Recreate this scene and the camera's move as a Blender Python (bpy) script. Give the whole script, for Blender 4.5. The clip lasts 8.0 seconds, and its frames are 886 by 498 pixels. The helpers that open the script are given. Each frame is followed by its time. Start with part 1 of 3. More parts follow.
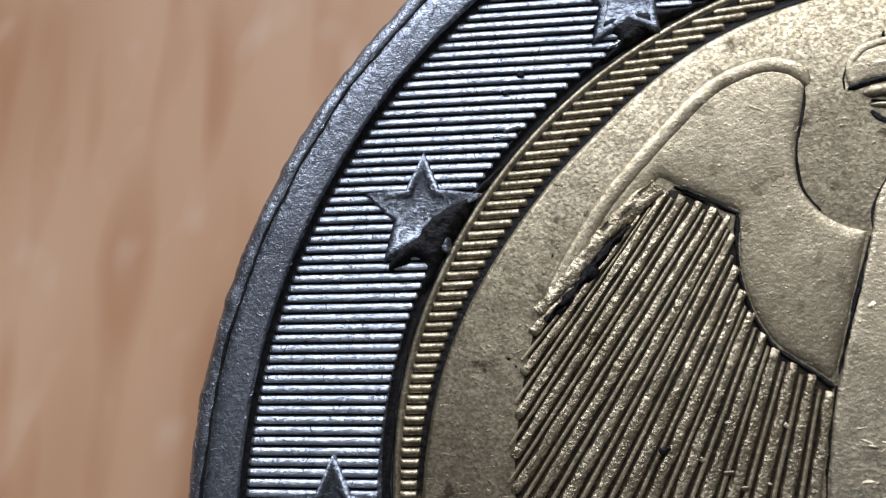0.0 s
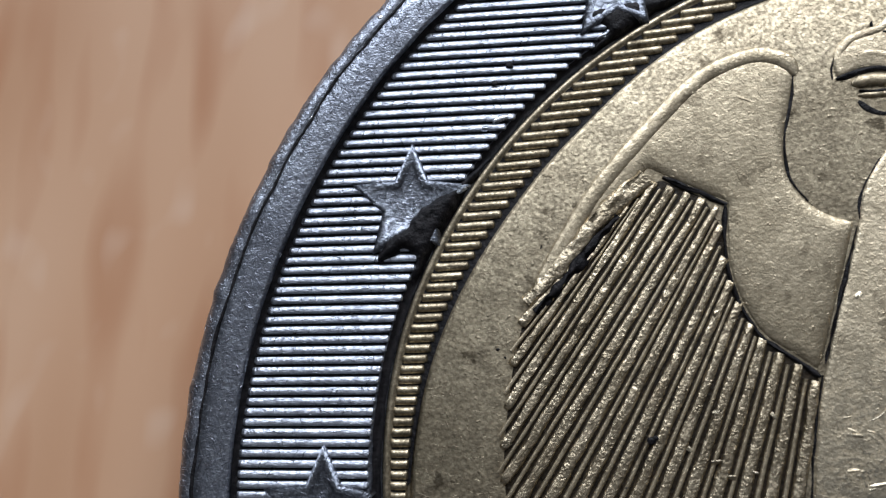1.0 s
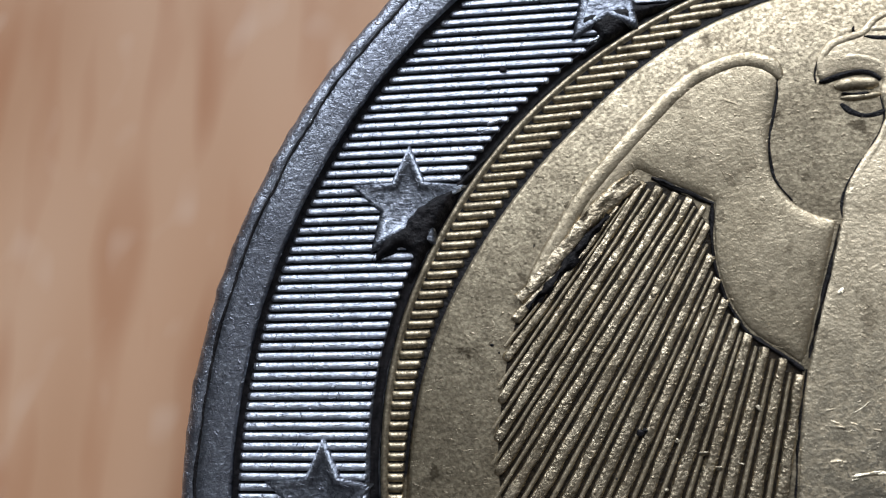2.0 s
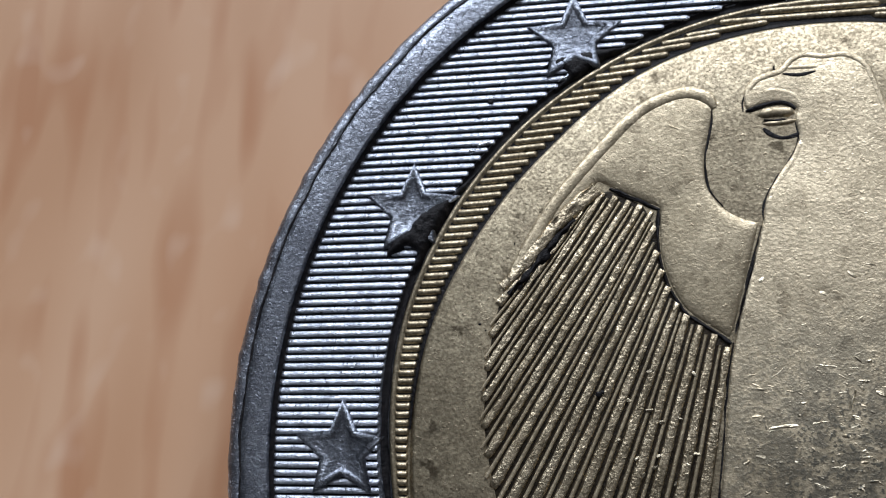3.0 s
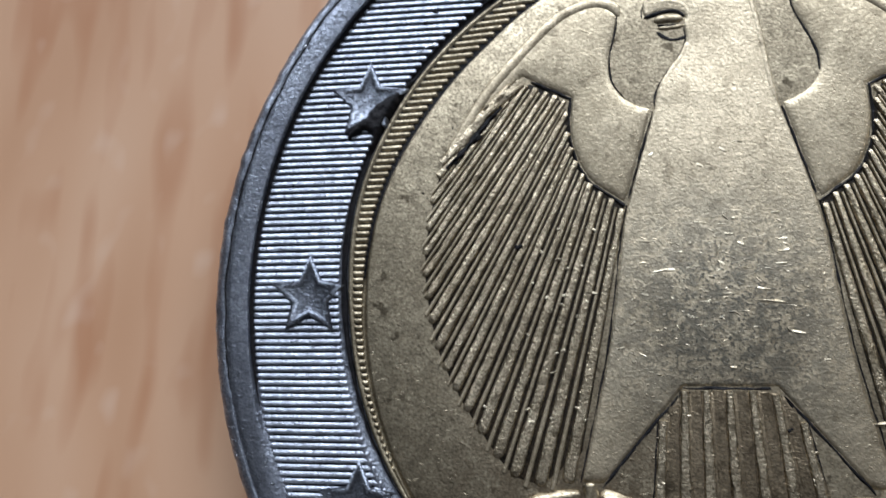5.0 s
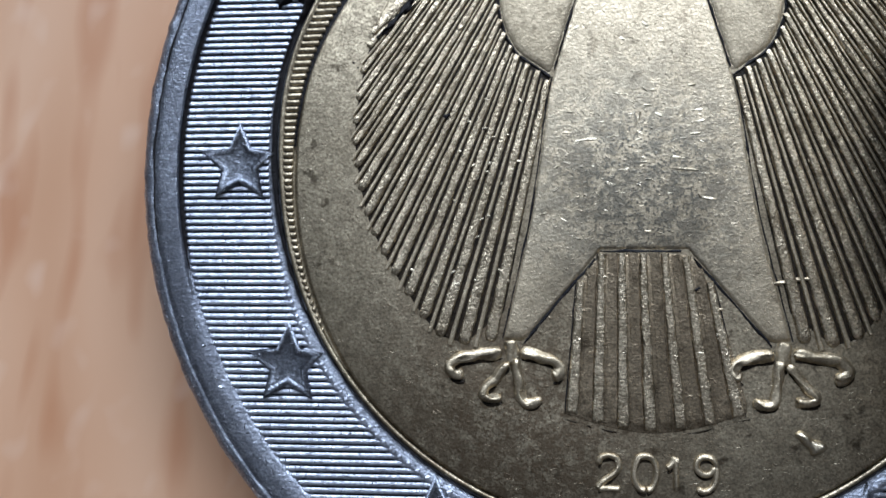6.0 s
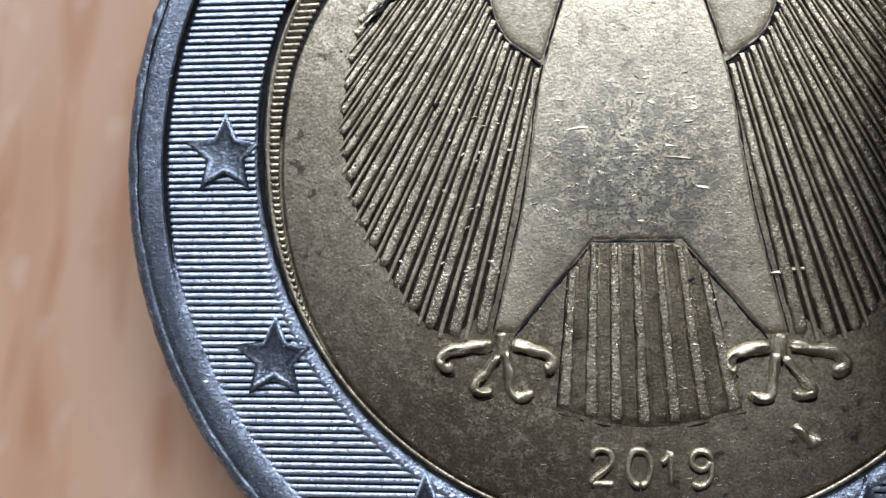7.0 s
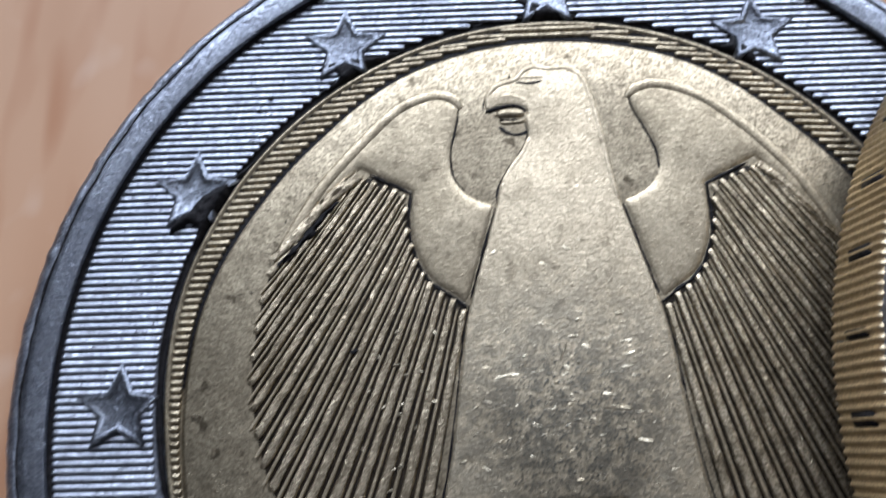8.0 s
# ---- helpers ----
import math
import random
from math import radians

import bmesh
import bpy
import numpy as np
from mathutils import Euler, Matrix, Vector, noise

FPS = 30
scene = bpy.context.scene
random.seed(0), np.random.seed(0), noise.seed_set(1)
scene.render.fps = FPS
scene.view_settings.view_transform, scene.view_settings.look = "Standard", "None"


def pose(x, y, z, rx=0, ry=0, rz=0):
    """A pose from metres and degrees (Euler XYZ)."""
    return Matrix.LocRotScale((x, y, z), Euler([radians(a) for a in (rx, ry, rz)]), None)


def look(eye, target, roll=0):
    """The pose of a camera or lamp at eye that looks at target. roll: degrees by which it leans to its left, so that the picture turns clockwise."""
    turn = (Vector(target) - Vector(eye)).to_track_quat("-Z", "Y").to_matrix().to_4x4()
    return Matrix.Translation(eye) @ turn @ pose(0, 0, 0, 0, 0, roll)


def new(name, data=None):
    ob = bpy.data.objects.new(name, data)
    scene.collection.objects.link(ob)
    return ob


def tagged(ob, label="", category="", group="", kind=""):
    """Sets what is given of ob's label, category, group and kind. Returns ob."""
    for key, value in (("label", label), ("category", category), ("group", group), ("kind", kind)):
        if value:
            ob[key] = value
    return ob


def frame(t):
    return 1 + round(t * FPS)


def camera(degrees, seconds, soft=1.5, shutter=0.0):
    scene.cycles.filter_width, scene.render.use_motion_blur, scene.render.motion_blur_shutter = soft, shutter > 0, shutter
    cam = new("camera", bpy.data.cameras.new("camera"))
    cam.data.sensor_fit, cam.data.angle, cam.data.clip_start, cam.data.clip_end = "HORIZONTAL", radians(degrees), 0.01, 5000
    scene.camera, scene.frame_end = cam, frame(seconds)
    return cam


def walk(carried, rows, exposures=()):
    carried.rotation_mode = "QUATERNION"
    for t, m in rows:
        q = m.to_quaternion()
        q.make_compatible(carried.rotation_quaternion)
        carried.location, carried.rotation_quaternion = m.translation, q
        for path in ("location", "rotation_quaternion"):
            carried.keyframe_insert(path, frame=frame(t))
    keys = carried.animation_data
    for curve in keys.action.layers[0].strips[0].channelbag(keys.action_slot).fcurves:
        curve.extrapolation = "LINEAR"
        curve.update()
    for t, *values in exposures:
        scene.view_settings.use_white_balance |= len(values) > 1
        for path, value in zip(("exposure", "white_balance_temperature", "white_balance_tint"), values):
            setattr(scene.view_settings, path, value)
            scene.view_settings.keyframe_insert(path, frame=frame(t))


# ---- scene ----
MM = 0.001
FIELD = 2.05            # height of the coin's inner field over the table, in millimetres
cam = camera(58.0, 8.0, soft=1.1, shutter=0.2)
cam.data.dof.use_dof, cam.data.dof.focus_distance, cam.data.dof.aperture_fstop = True, 0.0155, 290.0
# seconds; millimetres from the coin's middle, height over its field; turn in degrees
ROWS = [
    (0.0, -6.569, 2.194, 13.391, 9.62, 7.97, -0.26),
    (0.5, -6.504, 2.223, 13.318, 9.17, 7.66, -0.41),
    (1.0, -6.510, 2.286, 13.404, 8.57, 7.46, -0.54),
    (1.5, -6.458, 2.319, 13.404, 8.39, 7.43, -0.63),
    (2.8, -5.700, 1.286, 15.972, 10.45, 8.79, -0.39),
    (3.0, -5.368, 1.039, 16.815, 10.69, 9.36, -0.21),
    (3.5, -4.712, 0.301, 18.774, 11.80, 10.32, 0.05),
    (4.0, -4.374, 0.329, 19.213, 11.41, 10.39, -0.11),
    (4.5, -4.247, -0.149, 19.570, 11.10, 10.24, -0.01),
    (4.8, -3.882, -1.377, 19.873, 9.99, 9.81, 0.20),
    (5.0, -3.736, -1.860, 19.801, 8.59, 8.84, 0.12),
    (5.2, -3.474, -2.175, 19.969, 7.36, 7.69, 0.30),
    (6.3, -3.397, -4.112, 20.057, 4.13, 4.12, 0.25),
    (6.5, -3.293, -4.161, 19.971, 4.41, 4.34, 0.08),
    (7.0, -3.270, -4.129, 19.629, 4.88, 4.25, 0.06),
    (7.3, -3.130, -3.600, 19.178, 7.37, 4.80, -0.11),
    (7.5, -3.146, -2.875, 18.893, 8.85, 4.30, -0.40),
    (7.7, -3.089, -2.272, 18.805, 10.32, 3.59, -0.56),
    (7.9, -2.900, -1.700, 18.540, 13.03, 1.91, -1.12),
    (8.0, -2.416, -1.063, 18.386, 14.03, 1.58, -1.48),
]
walk(cam, [(t, pose(x * MM, y * MM, (z + FIELD) * MM, a, b, c)) for t, x, y, z, a, b, c in ROWS],
     [(0.0, 0.12, 6400, 12), (1.7, 0.12, 6400, 12), (3.2, 0.10, 6380, 12), (4.4, 0.10, 6380, 11), (5.2, 0.26, 6100, 11), (6.3, 0.42, 5820, 11), (7.0, 0.42, 5820, 11), (7.3, 0.42, 5860, 12), (7.6, 0.38, 5940, 13), (8.0, 0.24, 6000, 14)])

# ---- light: one wide window in an unseen, added room ----
world = bpy.data.worlds.new("world")
scene.world = world
world.use_nodes = True
sky = world.node_tree.nodes.new("ShaderNodeTexSky")
sky.sky_type, sky.sun_disc, sky.sun_elevation, sky.sun_rotation = "NISHITA", False, radians(40), radians(20)
world.node_tree.links.new(sky.outputs[0], world.node_tree.nodes["Background"].inputs[0])
world.node_tree.nodes["Background"].inputs[1].default_value = 0.1
lamp = bpy.data.lights.new("window_daylight", "AREA")
lamp.shape, lamp.size, lamp.size_y, lamp.energy, lamp.color = "RECTANGLE", 2.00, 0.80, 34.0, (0.86, 0.93, 1.0)
day = new("window_daylight", lamp)
day.matrix_world = look((0.10, 1.04, 0.75), (0.10, 0.0, 0.4))


# ---- materials ----
def tree(name):
    m = bpy.data.materials.new(name)
    m.use_nodes = True
    t = m.node_tree
    return m, t, t.nodes["Principled BSDF"]


def place_mm(t, sx=1.0, sy=1.0, sz=1.0, turn=0.0):
    """World places in millimetres, turned and stretched."""
    g = t.nodes.new("ShaderNodeNewGeometry")
    r = t.nodes.new("ShaderNodeMapping")
    r.inputs["Rotation"].default_value = (0, 0, turn)
    r.inputs["Location"].default_value = (turn * 0.7, turn * 0.3, 0)
    m = t.nodes.new("ShaderNodeMapping")
    m.inputs["Scale"].default_value = (1000 * sx, 1000 * sy, 1000 * sz)
    t.links.new(g.outputs["Position"], r.inputs["Vector"])
    t.links.new(r.outputs["Vector"], m.inputs["Vector"])
    return m.outputs["Vector"]


def grain(t, vec, scale, detail=4.0, rough=0.6):
    n = t.nodes.new("ShaderNodeTexNoise")
    n.inputs["Scale"].default_value, n.inputs["Detail"].default_value, n.inputs["Roughness"].default_value = scale, detail, rough
    t.links.new(vec, n.inputs["Vector"])
    return n.outputs[0]


def ramp(t, fac, *stops):
    r = t.nodes.new("ShaderNodeValToRGB")
    while len(r.color_ramp.elements) < len(stops):
        r.color_ramp.elements.new(0.5)
    for e, (p, c) in zip(r.color_ramp.elements, stops):
        e.position = p
        e.color = (*c, 1) if isinstance(c, tuple) else (c, c, c, 1)
    t.links.new(fac, r.inputs[0])
    return r.outputs[0]


def mix(t, fac, a, b, kind="MIX"):
    m = t.nodes.new("ShaderNodeMix")
    m.data_type, m.blend_type = "RGBA", kind
    for k, v in ((0, fac), (6, a), (7, b)):
        if isinstance(v, (int, float)):
            m.inputs[k].default_value = v
        elif isinstance(v, tuple):
            m.inputs[k].default_value = (*v, 1)
        else:
            t.links.new(v, m.inputs[k])
    return m.outputs[2]


def bump(t, height, distance, strength=1.0, below=None):
    b = t.nodes.new("ShaderNodeBump")
    b.inputs["Distance"].default_value, b.inputs["Strength"].default_value = distance, strength
    t.links.new(height, b.inputs["Height"])
    if below is not None:
        t.links.new(below, b.inputs["Normal"])
    return b.outputs[0]


def scratches(t, turn, length, thin, low, high):
    """Short fine scratches running one way."""
    n = grain(t, place_mm(t, thin, length, 1, turn), 1.0, 1.5, 0.5)
    return ramp(t, n, (low, 0.0), (high, 1.0))


def math_node(t, kind, a, b):
    n = t.nodes.new("ShaderNodeMath")
    n.operation = kind
    t.links.new(a, n.inputs[0])
    n.inputs[1].default_value = b
    return n.outputs[0]


def metal(name, light, dark, spot, rough, tarnish=0.5, relief=2.2e-6, cuts=1.0, mottle=0.6, stain=None, fewer=0.0):
    """Worn coin metal: blotches at three sizes, pits, small dents, and a few short scratches every way."""
    m, t, b = tree(name)
    vec = place_mm(t)
    blotch = ramp(t, grain(t, vec, 0.55, 7, 0.68), (0.38, 0.0), (0.64, 1.0))
    middle = ramp(t, grain(t, vec, 3.0, 5, 0.7), (0.43, 0.0), (0.60, 1.0))
    fine = ramp(t, grain(t, vec, 15.0, 3, 0.65), (0.42, 0.0), (0.60, 1.0))
    base = mix(t, blotch, light, dark)
    base = mix(t, middle, base, mix(t, mottle * 0.6, base, spot))
    base = mix(t, fine, base, mix(t, mottle, base, spot))
    pits = ramp(t, grain(t, vec, 2.1, 4, 0.55), (0.63, 0.0), (0.70, tarnish))
    base = mix(t, pits, base, spot)
    if stain:
        x, y, size, colour = stain
        spread = t.nodes.new("ShaderNodeVectorMath")
        spread.operation = "DISTANCE"
        t.links.new(vec, spread.inputs[0])
        spread.inputs[1].default_value = (x, y, FIELD)
        near = ramp(t, math_node(t, "DIVIDE", spread.outputs["Value"], size), (0.25, 1.0), (1.0, 0.0))
        patch = ramp(t, grain(t, vec, 3.6, 3, 0.6), (0.42, 0.0), (0.56, 0.7))
        grit = ramp(t, grain(t, vec, 14.0, 2, 0.5), (0.53, 0.0), (0.60, 0.9))
        patch = mix(t, 1.0, patch, grit, "LIGHTEN")
        base = mix(t, mix(t, 1.0, near, patch, "MULTIPLY"), base, colour)
    t.links.new(base, b.inputs["Base Color"])
    b.inputs["Metallic"].default_value = 1.0
    r = mix(t, fine, (rough - 0.03,) * 3, (rough + 0.06,) * 3)
    cut = None
    for turn, length, thin, low in ((0.45, 2.0, 26, 0.70), (1.9, 2.6, 32, 0.70), (1.45, 1.8, 34, 0.69), (2.75, 2.8, 26, 0.70)):
        one = scratches(t, turn, length, thin * 1.5, low + fewer, low + fewer + 0.05)
        cut = one if cut is None else mix(t, 1.0, cut, one, "LIGHTEN")
    dents = ramp(t, grain(t, vec, 7.5, 2, 0.5), (0.66, 0.0), (0.76, 1.0))
    t.links.new(mix(t, cut, r, (rough * 0.75,) * 3), b.inputs["Roughness"])
    n = bump(t, grain(t, vec, 30.0, 3, 0.7), relief * 1.4, 1.0)
    n = bump(t, grain(t, vec, 14.0, 2, 0.6), relief * 3.4, 1.0, n)
    n = bump(t, grain(t, vec, 6.0, 3, 0.6), relief * 2.4, 1.0, n)
    n = bump(t, dents, relief * 3.0, 0.7, n)
    n = bump(t, cut, relief * 3.5, cuts, n)
    t.links.new(n, b.inputs["Normal"])
    return m


SILVER = metal("worn cupronickel", (0.44, 0.465, 0.525), (0.32, 0.34, 0.39), (0.13, 0.135, 0.155), 0.34, 0.3, 3.2e-6, 1.4, 0.42, None, -0.03)
RIM = metal("scratched cupronickel", (0.42, 0.45, 0.515), (0.30, 0.322, 0.375), (0.12, 0.126, 0.15), 0.37, 0.35, 4.4e-6, 2.4, 0.62, None, -0.04)
PITTED = metal("pitted cupronickel", (0.38, 0.41, 0.47), (0.25, 0.27, 0.315), (0.07, 0.075, 0.09), 0.33, 0.5, 5.6e-6, 2.2, 0.62, None, -0.04)
# Its stain: brown spots, and the lower field's dim reflection darkened into the colour.
BRASS = metal("tarnished nickel brass", (0.60, 0.51, 0.36), (0.43, 0.36, 0.248), (0.07, 0.054, 0.035), 0.44, 0.8, 2.6e-6, 0.6, 0.58, (-3.2, -6.9, 5.6, (0.15, 0.108, 0.068)), 0.015)
FEATHER = metal("crumbled brass", (0.81, 0.69, 0.50), (0.56, 0.465, 0.325), (0.10, 0.077, 0.045), 0.37, 0.6, 6.2e-6, 0.7, 0.65)
BED = metal("browned brass", (0.46, 0.37, 0.25), (0.31, 0.245, 0.16), (0.05, 0.037, 0.024), 0.42, 0.6, 3.4e-6, 0.5, 0.6)
BRASS_RELIEF = metal("rubbed nickel brass", (0.65, 0.55, 0.392), (0.48, 0.402, 0.278), (0.12, 0.095, 0.06), 0.46, 0.5, 3.0e-6, 0.8, 0.40, None, 0.02)

EAGLE = metal("rubbed brass with a grey stain", (0.78, 0.664, 0.48), (0.60, 0.505, 0.358), (0.16, 0.127, 0.082), 0.48, 0.45, 3.6e-6, 0.7, 0.38, (0.0, -0.6, 4.4, (0.14, 0.134, 0.112)), 0.015)
POLISH = metal("brass rubbed bright", (0.80, 0.71, 0.54), (0.64, 0.56, 0.41), (0.30, 0.25, 0.17), 0.33, 0.3, 3.0e-6, 0.6, 0.3)
BRIGHT = metal("cupronickel rubbed bright", (0.66, 0.69, 0.75), (0.52, 0.55, 0.60), (0.30, 0.31, 0.34), 0.26, 0.2, 2.0e-6, 0.5, 0.2)
# Edge of the second coin: the reflected brass tone is put into its colour.
GOLD_REFLECTION = metal("edge metal with golden reflection", (0.80, 0.67, 0.46), (0.66, 0.54, 0.36), (0.28, 0.20, 0.11), 0.40, 0.3, 2.8e-6, 1.0, 0.4)


# One flat dark colour for real grime and for shade painted into recesses.
def dirt_and_shade_material(name, deep, pale):
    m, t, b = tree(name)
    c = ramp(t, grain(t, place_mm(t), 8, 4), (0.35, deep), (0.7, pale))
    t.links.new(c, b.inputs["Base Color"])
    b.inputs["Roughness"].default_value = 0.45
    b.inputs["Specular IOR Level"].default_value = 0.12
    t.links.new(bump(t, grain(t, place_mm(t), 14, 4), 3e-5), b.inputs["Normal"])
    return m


def wood_material():
    m, t, b = tree("oiled beech wood")
    wide = grain(t, place_mm(t, 0.34, 0.10, 0.3, 0.10), 1.0, 1.0, 0.4)
    vein = ramp(t, grain(t, place_mm(t, 0.95, 0.20, 0.3, 0.10), 1.0, 1.0, 0.4), (0.52, 0.0), (0.72, 0.55))
    fleck = ramp(t, grain(t, place_mm(t, 0.9, 0.6, 0.3, 0.3), 1.0, 1.0, 0.4), (0.60, 0.0), (0.8, 0.4))
    c = ramp(t, wide, (0.3, (0.43, 0.242, 0.140)), (0.55, (0.48, 0.287, 0.176)), (0.8, (0.52, 0.33, 0.214)))
    c = mix(t, vein, c, (0.33, 0.135, 0.06))
    c = mix(t, fleck, c, (0.58, 0.42, 0.32))
    t.links.new(c, b.inputs["Base Color"])
    b.inputs["Roughness"].default_value = 0.5
    b.inputs["Specular IOR Level"].default_value = 0.25
    t.links.new(bump(t, wide, 4e-5, 0.5), b.inputs["Normal"])
    return m


def paint_material(name, colour):
    m, t, b = tree(name)
    c = mix(t, ramp(t, grain(t, place_mm(t), 0.02, 5), (0.3, 0.0), (0.7, 1.0)), colour, tuple(0.93 * k for k in colour))
    t.links.new(c, b.inputs["Base Color"])
    b.inputs["Roughness"].default_value = 0.8
    t.links.new(bump(t, grain(t, place_mm(t), 0.4, 4), 3e-4), b.inputs["Normal"])
    return m


GRIME_AND_SHADE, WOOD = dirt_and_shade_material("dark grime and shade", (0.004, 0.004, 0.005), (0.018, 0.016, 0.017)), wood_material()
BROWN_GRIME_AND_SHADE = dirt_and_shade_material("brown grime and shade", (0.008, 0.006, 0.004), (0.028, 0.020, 0.012))
# Walls are near-black in place of the dark phone that the coin mirrors.
WALL, CEIL, FLOORING = paint_material("near-black wall paint", (0.03, 0.028, 0.027)), paint_material("white ceiling paint", (0.75, 0.75, 0.75)), paint_material("dark floor", (0.16, 0.12, 0.09))


from mathutils.geometry import delaunay_2d_cdt


# ---- mesh helpers (millimetres in, metres out) ----
def mesh_object(name, bm, material, parent=None, label="", smooth=True, at=None):
    bmesh.ops.recalc_face_normals(bm, faces=bm.faces)
    me = bpy.data.meshes.new(name)
    for f in bm.faces:
        f.smooth = smooth
    bm.to_mesh(me)
    bm.free()
    me.materials.append(material)
    ob = new(name, me)
    if parent is not None:
        ob.parent = parent
    if label:
        ob["label"] = label
    if at is not None:
        ob.matrix_basis = at
    return ob


def part(name, bm, material, parent, label="", smooth=True):
    return mesh_object(name, bm, material, parent, label, smooth)


def piece(name, me, parent, m):
    """A repeat on shared mesh data."""
    ob = new(name, me)
    ob.parent = parent
    ob.matrix_basis = m
    return ob


def grid_faces(bm, rows, close_u=False, close_v=False):
    nu, nv = len(rows), len(rows[0])
    for i in range(nu if close_u else nu - 1):
        for j in range(nv if close_v else nv - 1):
            a, b = rows[i], rows[(i + 1) % nu]
            bm.faces.new((a[j], a[(j + 1) % nv], b[(j + 1) % nv], b[j]))


def lathe(profile, n, wobble=None):
    """A turned body from (radius, height) pairs. wobble(angle, radius, height) gives an added radius."""
    bm = bmesh.new()
    rows = []
    for i in range(n):
        a = 2 * math.pi * i / n
        row = []
        for r, z in profile:
            q = r + (wobble(a, r, z) if wobble else 0)
            row.append(bm.verts.new((q * math.cos(a) * MM, q * math.sin(a) * MM, z * MM)))
        rows.append(row)
    grid_faces(bm, rows, close_u=True)
    return bm


def smooth_line(points, steps=6, closed=False):
    """A Catmull-Rom line through points."""
    p = [Vector(q) for q in points]
    n = len(p)
    out = []
    for i in range(n if closed else n - 1):
        if closed:
            a, b, c, d = p[i - 1], p[i], p[(i + 1) % n], p[(i + 2) % n]
        else:
            a, b, c, d = p[max(i - 1, 0)], p[i], p[i + 1], p[min(i + 2, n - 1)]
        for k in range(steps):
            u = k / steps
            out.append(0.5 * (2 * b + (c - a) * u + (2 * a - 5 * b + 4 * c - d) * u * u + (3 * b - a - 3 * c + d) * u ** 3))
    if not closed:
        out.append(p[-1])
    return out


def straight(a, b, n):
    a, b = Vector(a), Vector(b)
    return [a.lerp(b, k / n) for k in range(n)]


def dense_ends(a, b, n):
    """A straight line with close steps at both ends."""
    a, b = Vector(a), Vector(b)
    steps = [0.0, 0.008, 0.02] + [0.03 + 0.94 * k / n for k in range(n + 1)] + [0.98, 0.992, 1.0]
    return [a.lerp(b, u) for u in steps]


def plate(outline, z0, z1, edge, crumb=0.0):
    """A raised plate with a rounded edge over a closed outline; its height follows the distance to the outline. crumb: the size of an uneven top's lumps."""
    pts = []
    for q in outline:
        p = Vector((q[0], q[1]))
        if not pts or (p - pts[-1]).length > 0.02:
            pts.append(p)
    while (pts[0] - pts[-1]).length < 0.02:
        pts.pop()
    n = len(pts)
    a = np.array([(p.x, p.y) for p in pts])
    if np.sum(np.roll(a[:, 0], 1) * a[:, 1] - a[:, 0] * np.roll(a[:, 1], 1)) < 0:
        a = a[::-1].copy()
    b = np.roll(a, -1, axis=0)
    along = b - a
    reach = np.maximum((along ** 2).sum(1), 1e-12)

    def away(q):
        u = np.clip(((q - a) * along).sum(1) / reach, 0, 1)
        return np.sqrt(((a + along * u[:, None] - q) ** 2).sum(1)).min()
    cut = along / np.sqrt(reach)[:, None]
    way = cut + np.roll(cut, 1, axis=0)
    way /= np.maximum(np.sqrt((way ** 2).sum(1)), 1e-6)[:, None]
    inward = np.stack([-way[:, 1], way[:, 0]], 1)
    verts = [Vector(p) for p in a]
    for w in (0.22, 0.5, 1.0):
        for p, q in zip(a, inward):
            c = p + q * w * edge
            if away(c) > 0.93 * w * edge:
                verts.append(Vector(c))
    if crumb:
        for x in np.arange(a[:, 0].min(), a[:, 0].max(), 0.045):
            for y in np.arange(a[:, 1].min(), a[:, 1].max(), 0.045):
                q = np.array((x + 0.015 * math.sin(y * 91), y + 0.015 * math.sin(x * 83)))
                cross = ((a[:, 1] > q[1]) != (b[:, 1] > q[1])) & (q[0] < along[:, 0] * (q[1] - a[:, 1]) / np.where(along[:, 1] == 0, 1e-9, along[:, 1]) + a[:, 0])
                if cross.sum() % 2 and away(q) > 0.03:
                    verts.append(Vector(q))
    made = delaunay_2d_cdt(verts, [], [list(range(n))], 1, 1e-4)
    bm = bmesh.new()
    got = []
    for v in made[0]:
        u = min(away(np.array(v)) / edge, 1.0)
        rise = math.sin(u * math.pi / 2) ** 0.8
        lump = crumb * rise * (noise.noise(Vector((v.x * 5, v.y * 5, 2))) + 0.7 * noise.noise(Vector((v.x * 13, v.y * 13, 7))))
        got.append(bm.verts.new((v.x * MM, v.y * MM, (z0 + (z1 - z0) * rise + lump) * MM)))
    for f in made[2]:
        bm.faces.new([got[k] for k in f])
    rim = [got[k] for k in range(n)]
    low = [bm.verts.new((v.co.x, v.co.y, v.co.z - 0.05 * MM)) for v in rim]
    for k in range(n):
        bm.faces.new((rim[k], low[k], low[(k + 1) % n], rim[(k + 1) % n]))
    return bm


ROOF = ((-0.5, 0.0), (-0.43, 0.66), (-0.36, 0.93), (-0.28, 1.0), (-0.12, 0.975), (0.06, 0.88), (0.24, 0.71), (0.38, 0.48), (0.45, 0.25), (0.5, 0.0))
PROFILE = ((-0.5, 0.0), (-0.44, 0.42), (-0.34, 0.72), (-0.18, 0.94), (0.0, 1.0), (0.18, 0.94), (0.34, 0.72), (0.44, 0.42), (0.5, 0.0))
BLUNT = ((-0.5, 0.0), (-0.47, 0.55), (-0.42, 0.84), (-0.33, 0.95), (-0.10, 0.98), (0.12, 1.0), (0.33, 0.96), (0.42, 0.80), (0.47, 0.48), (0.5, 0.0))

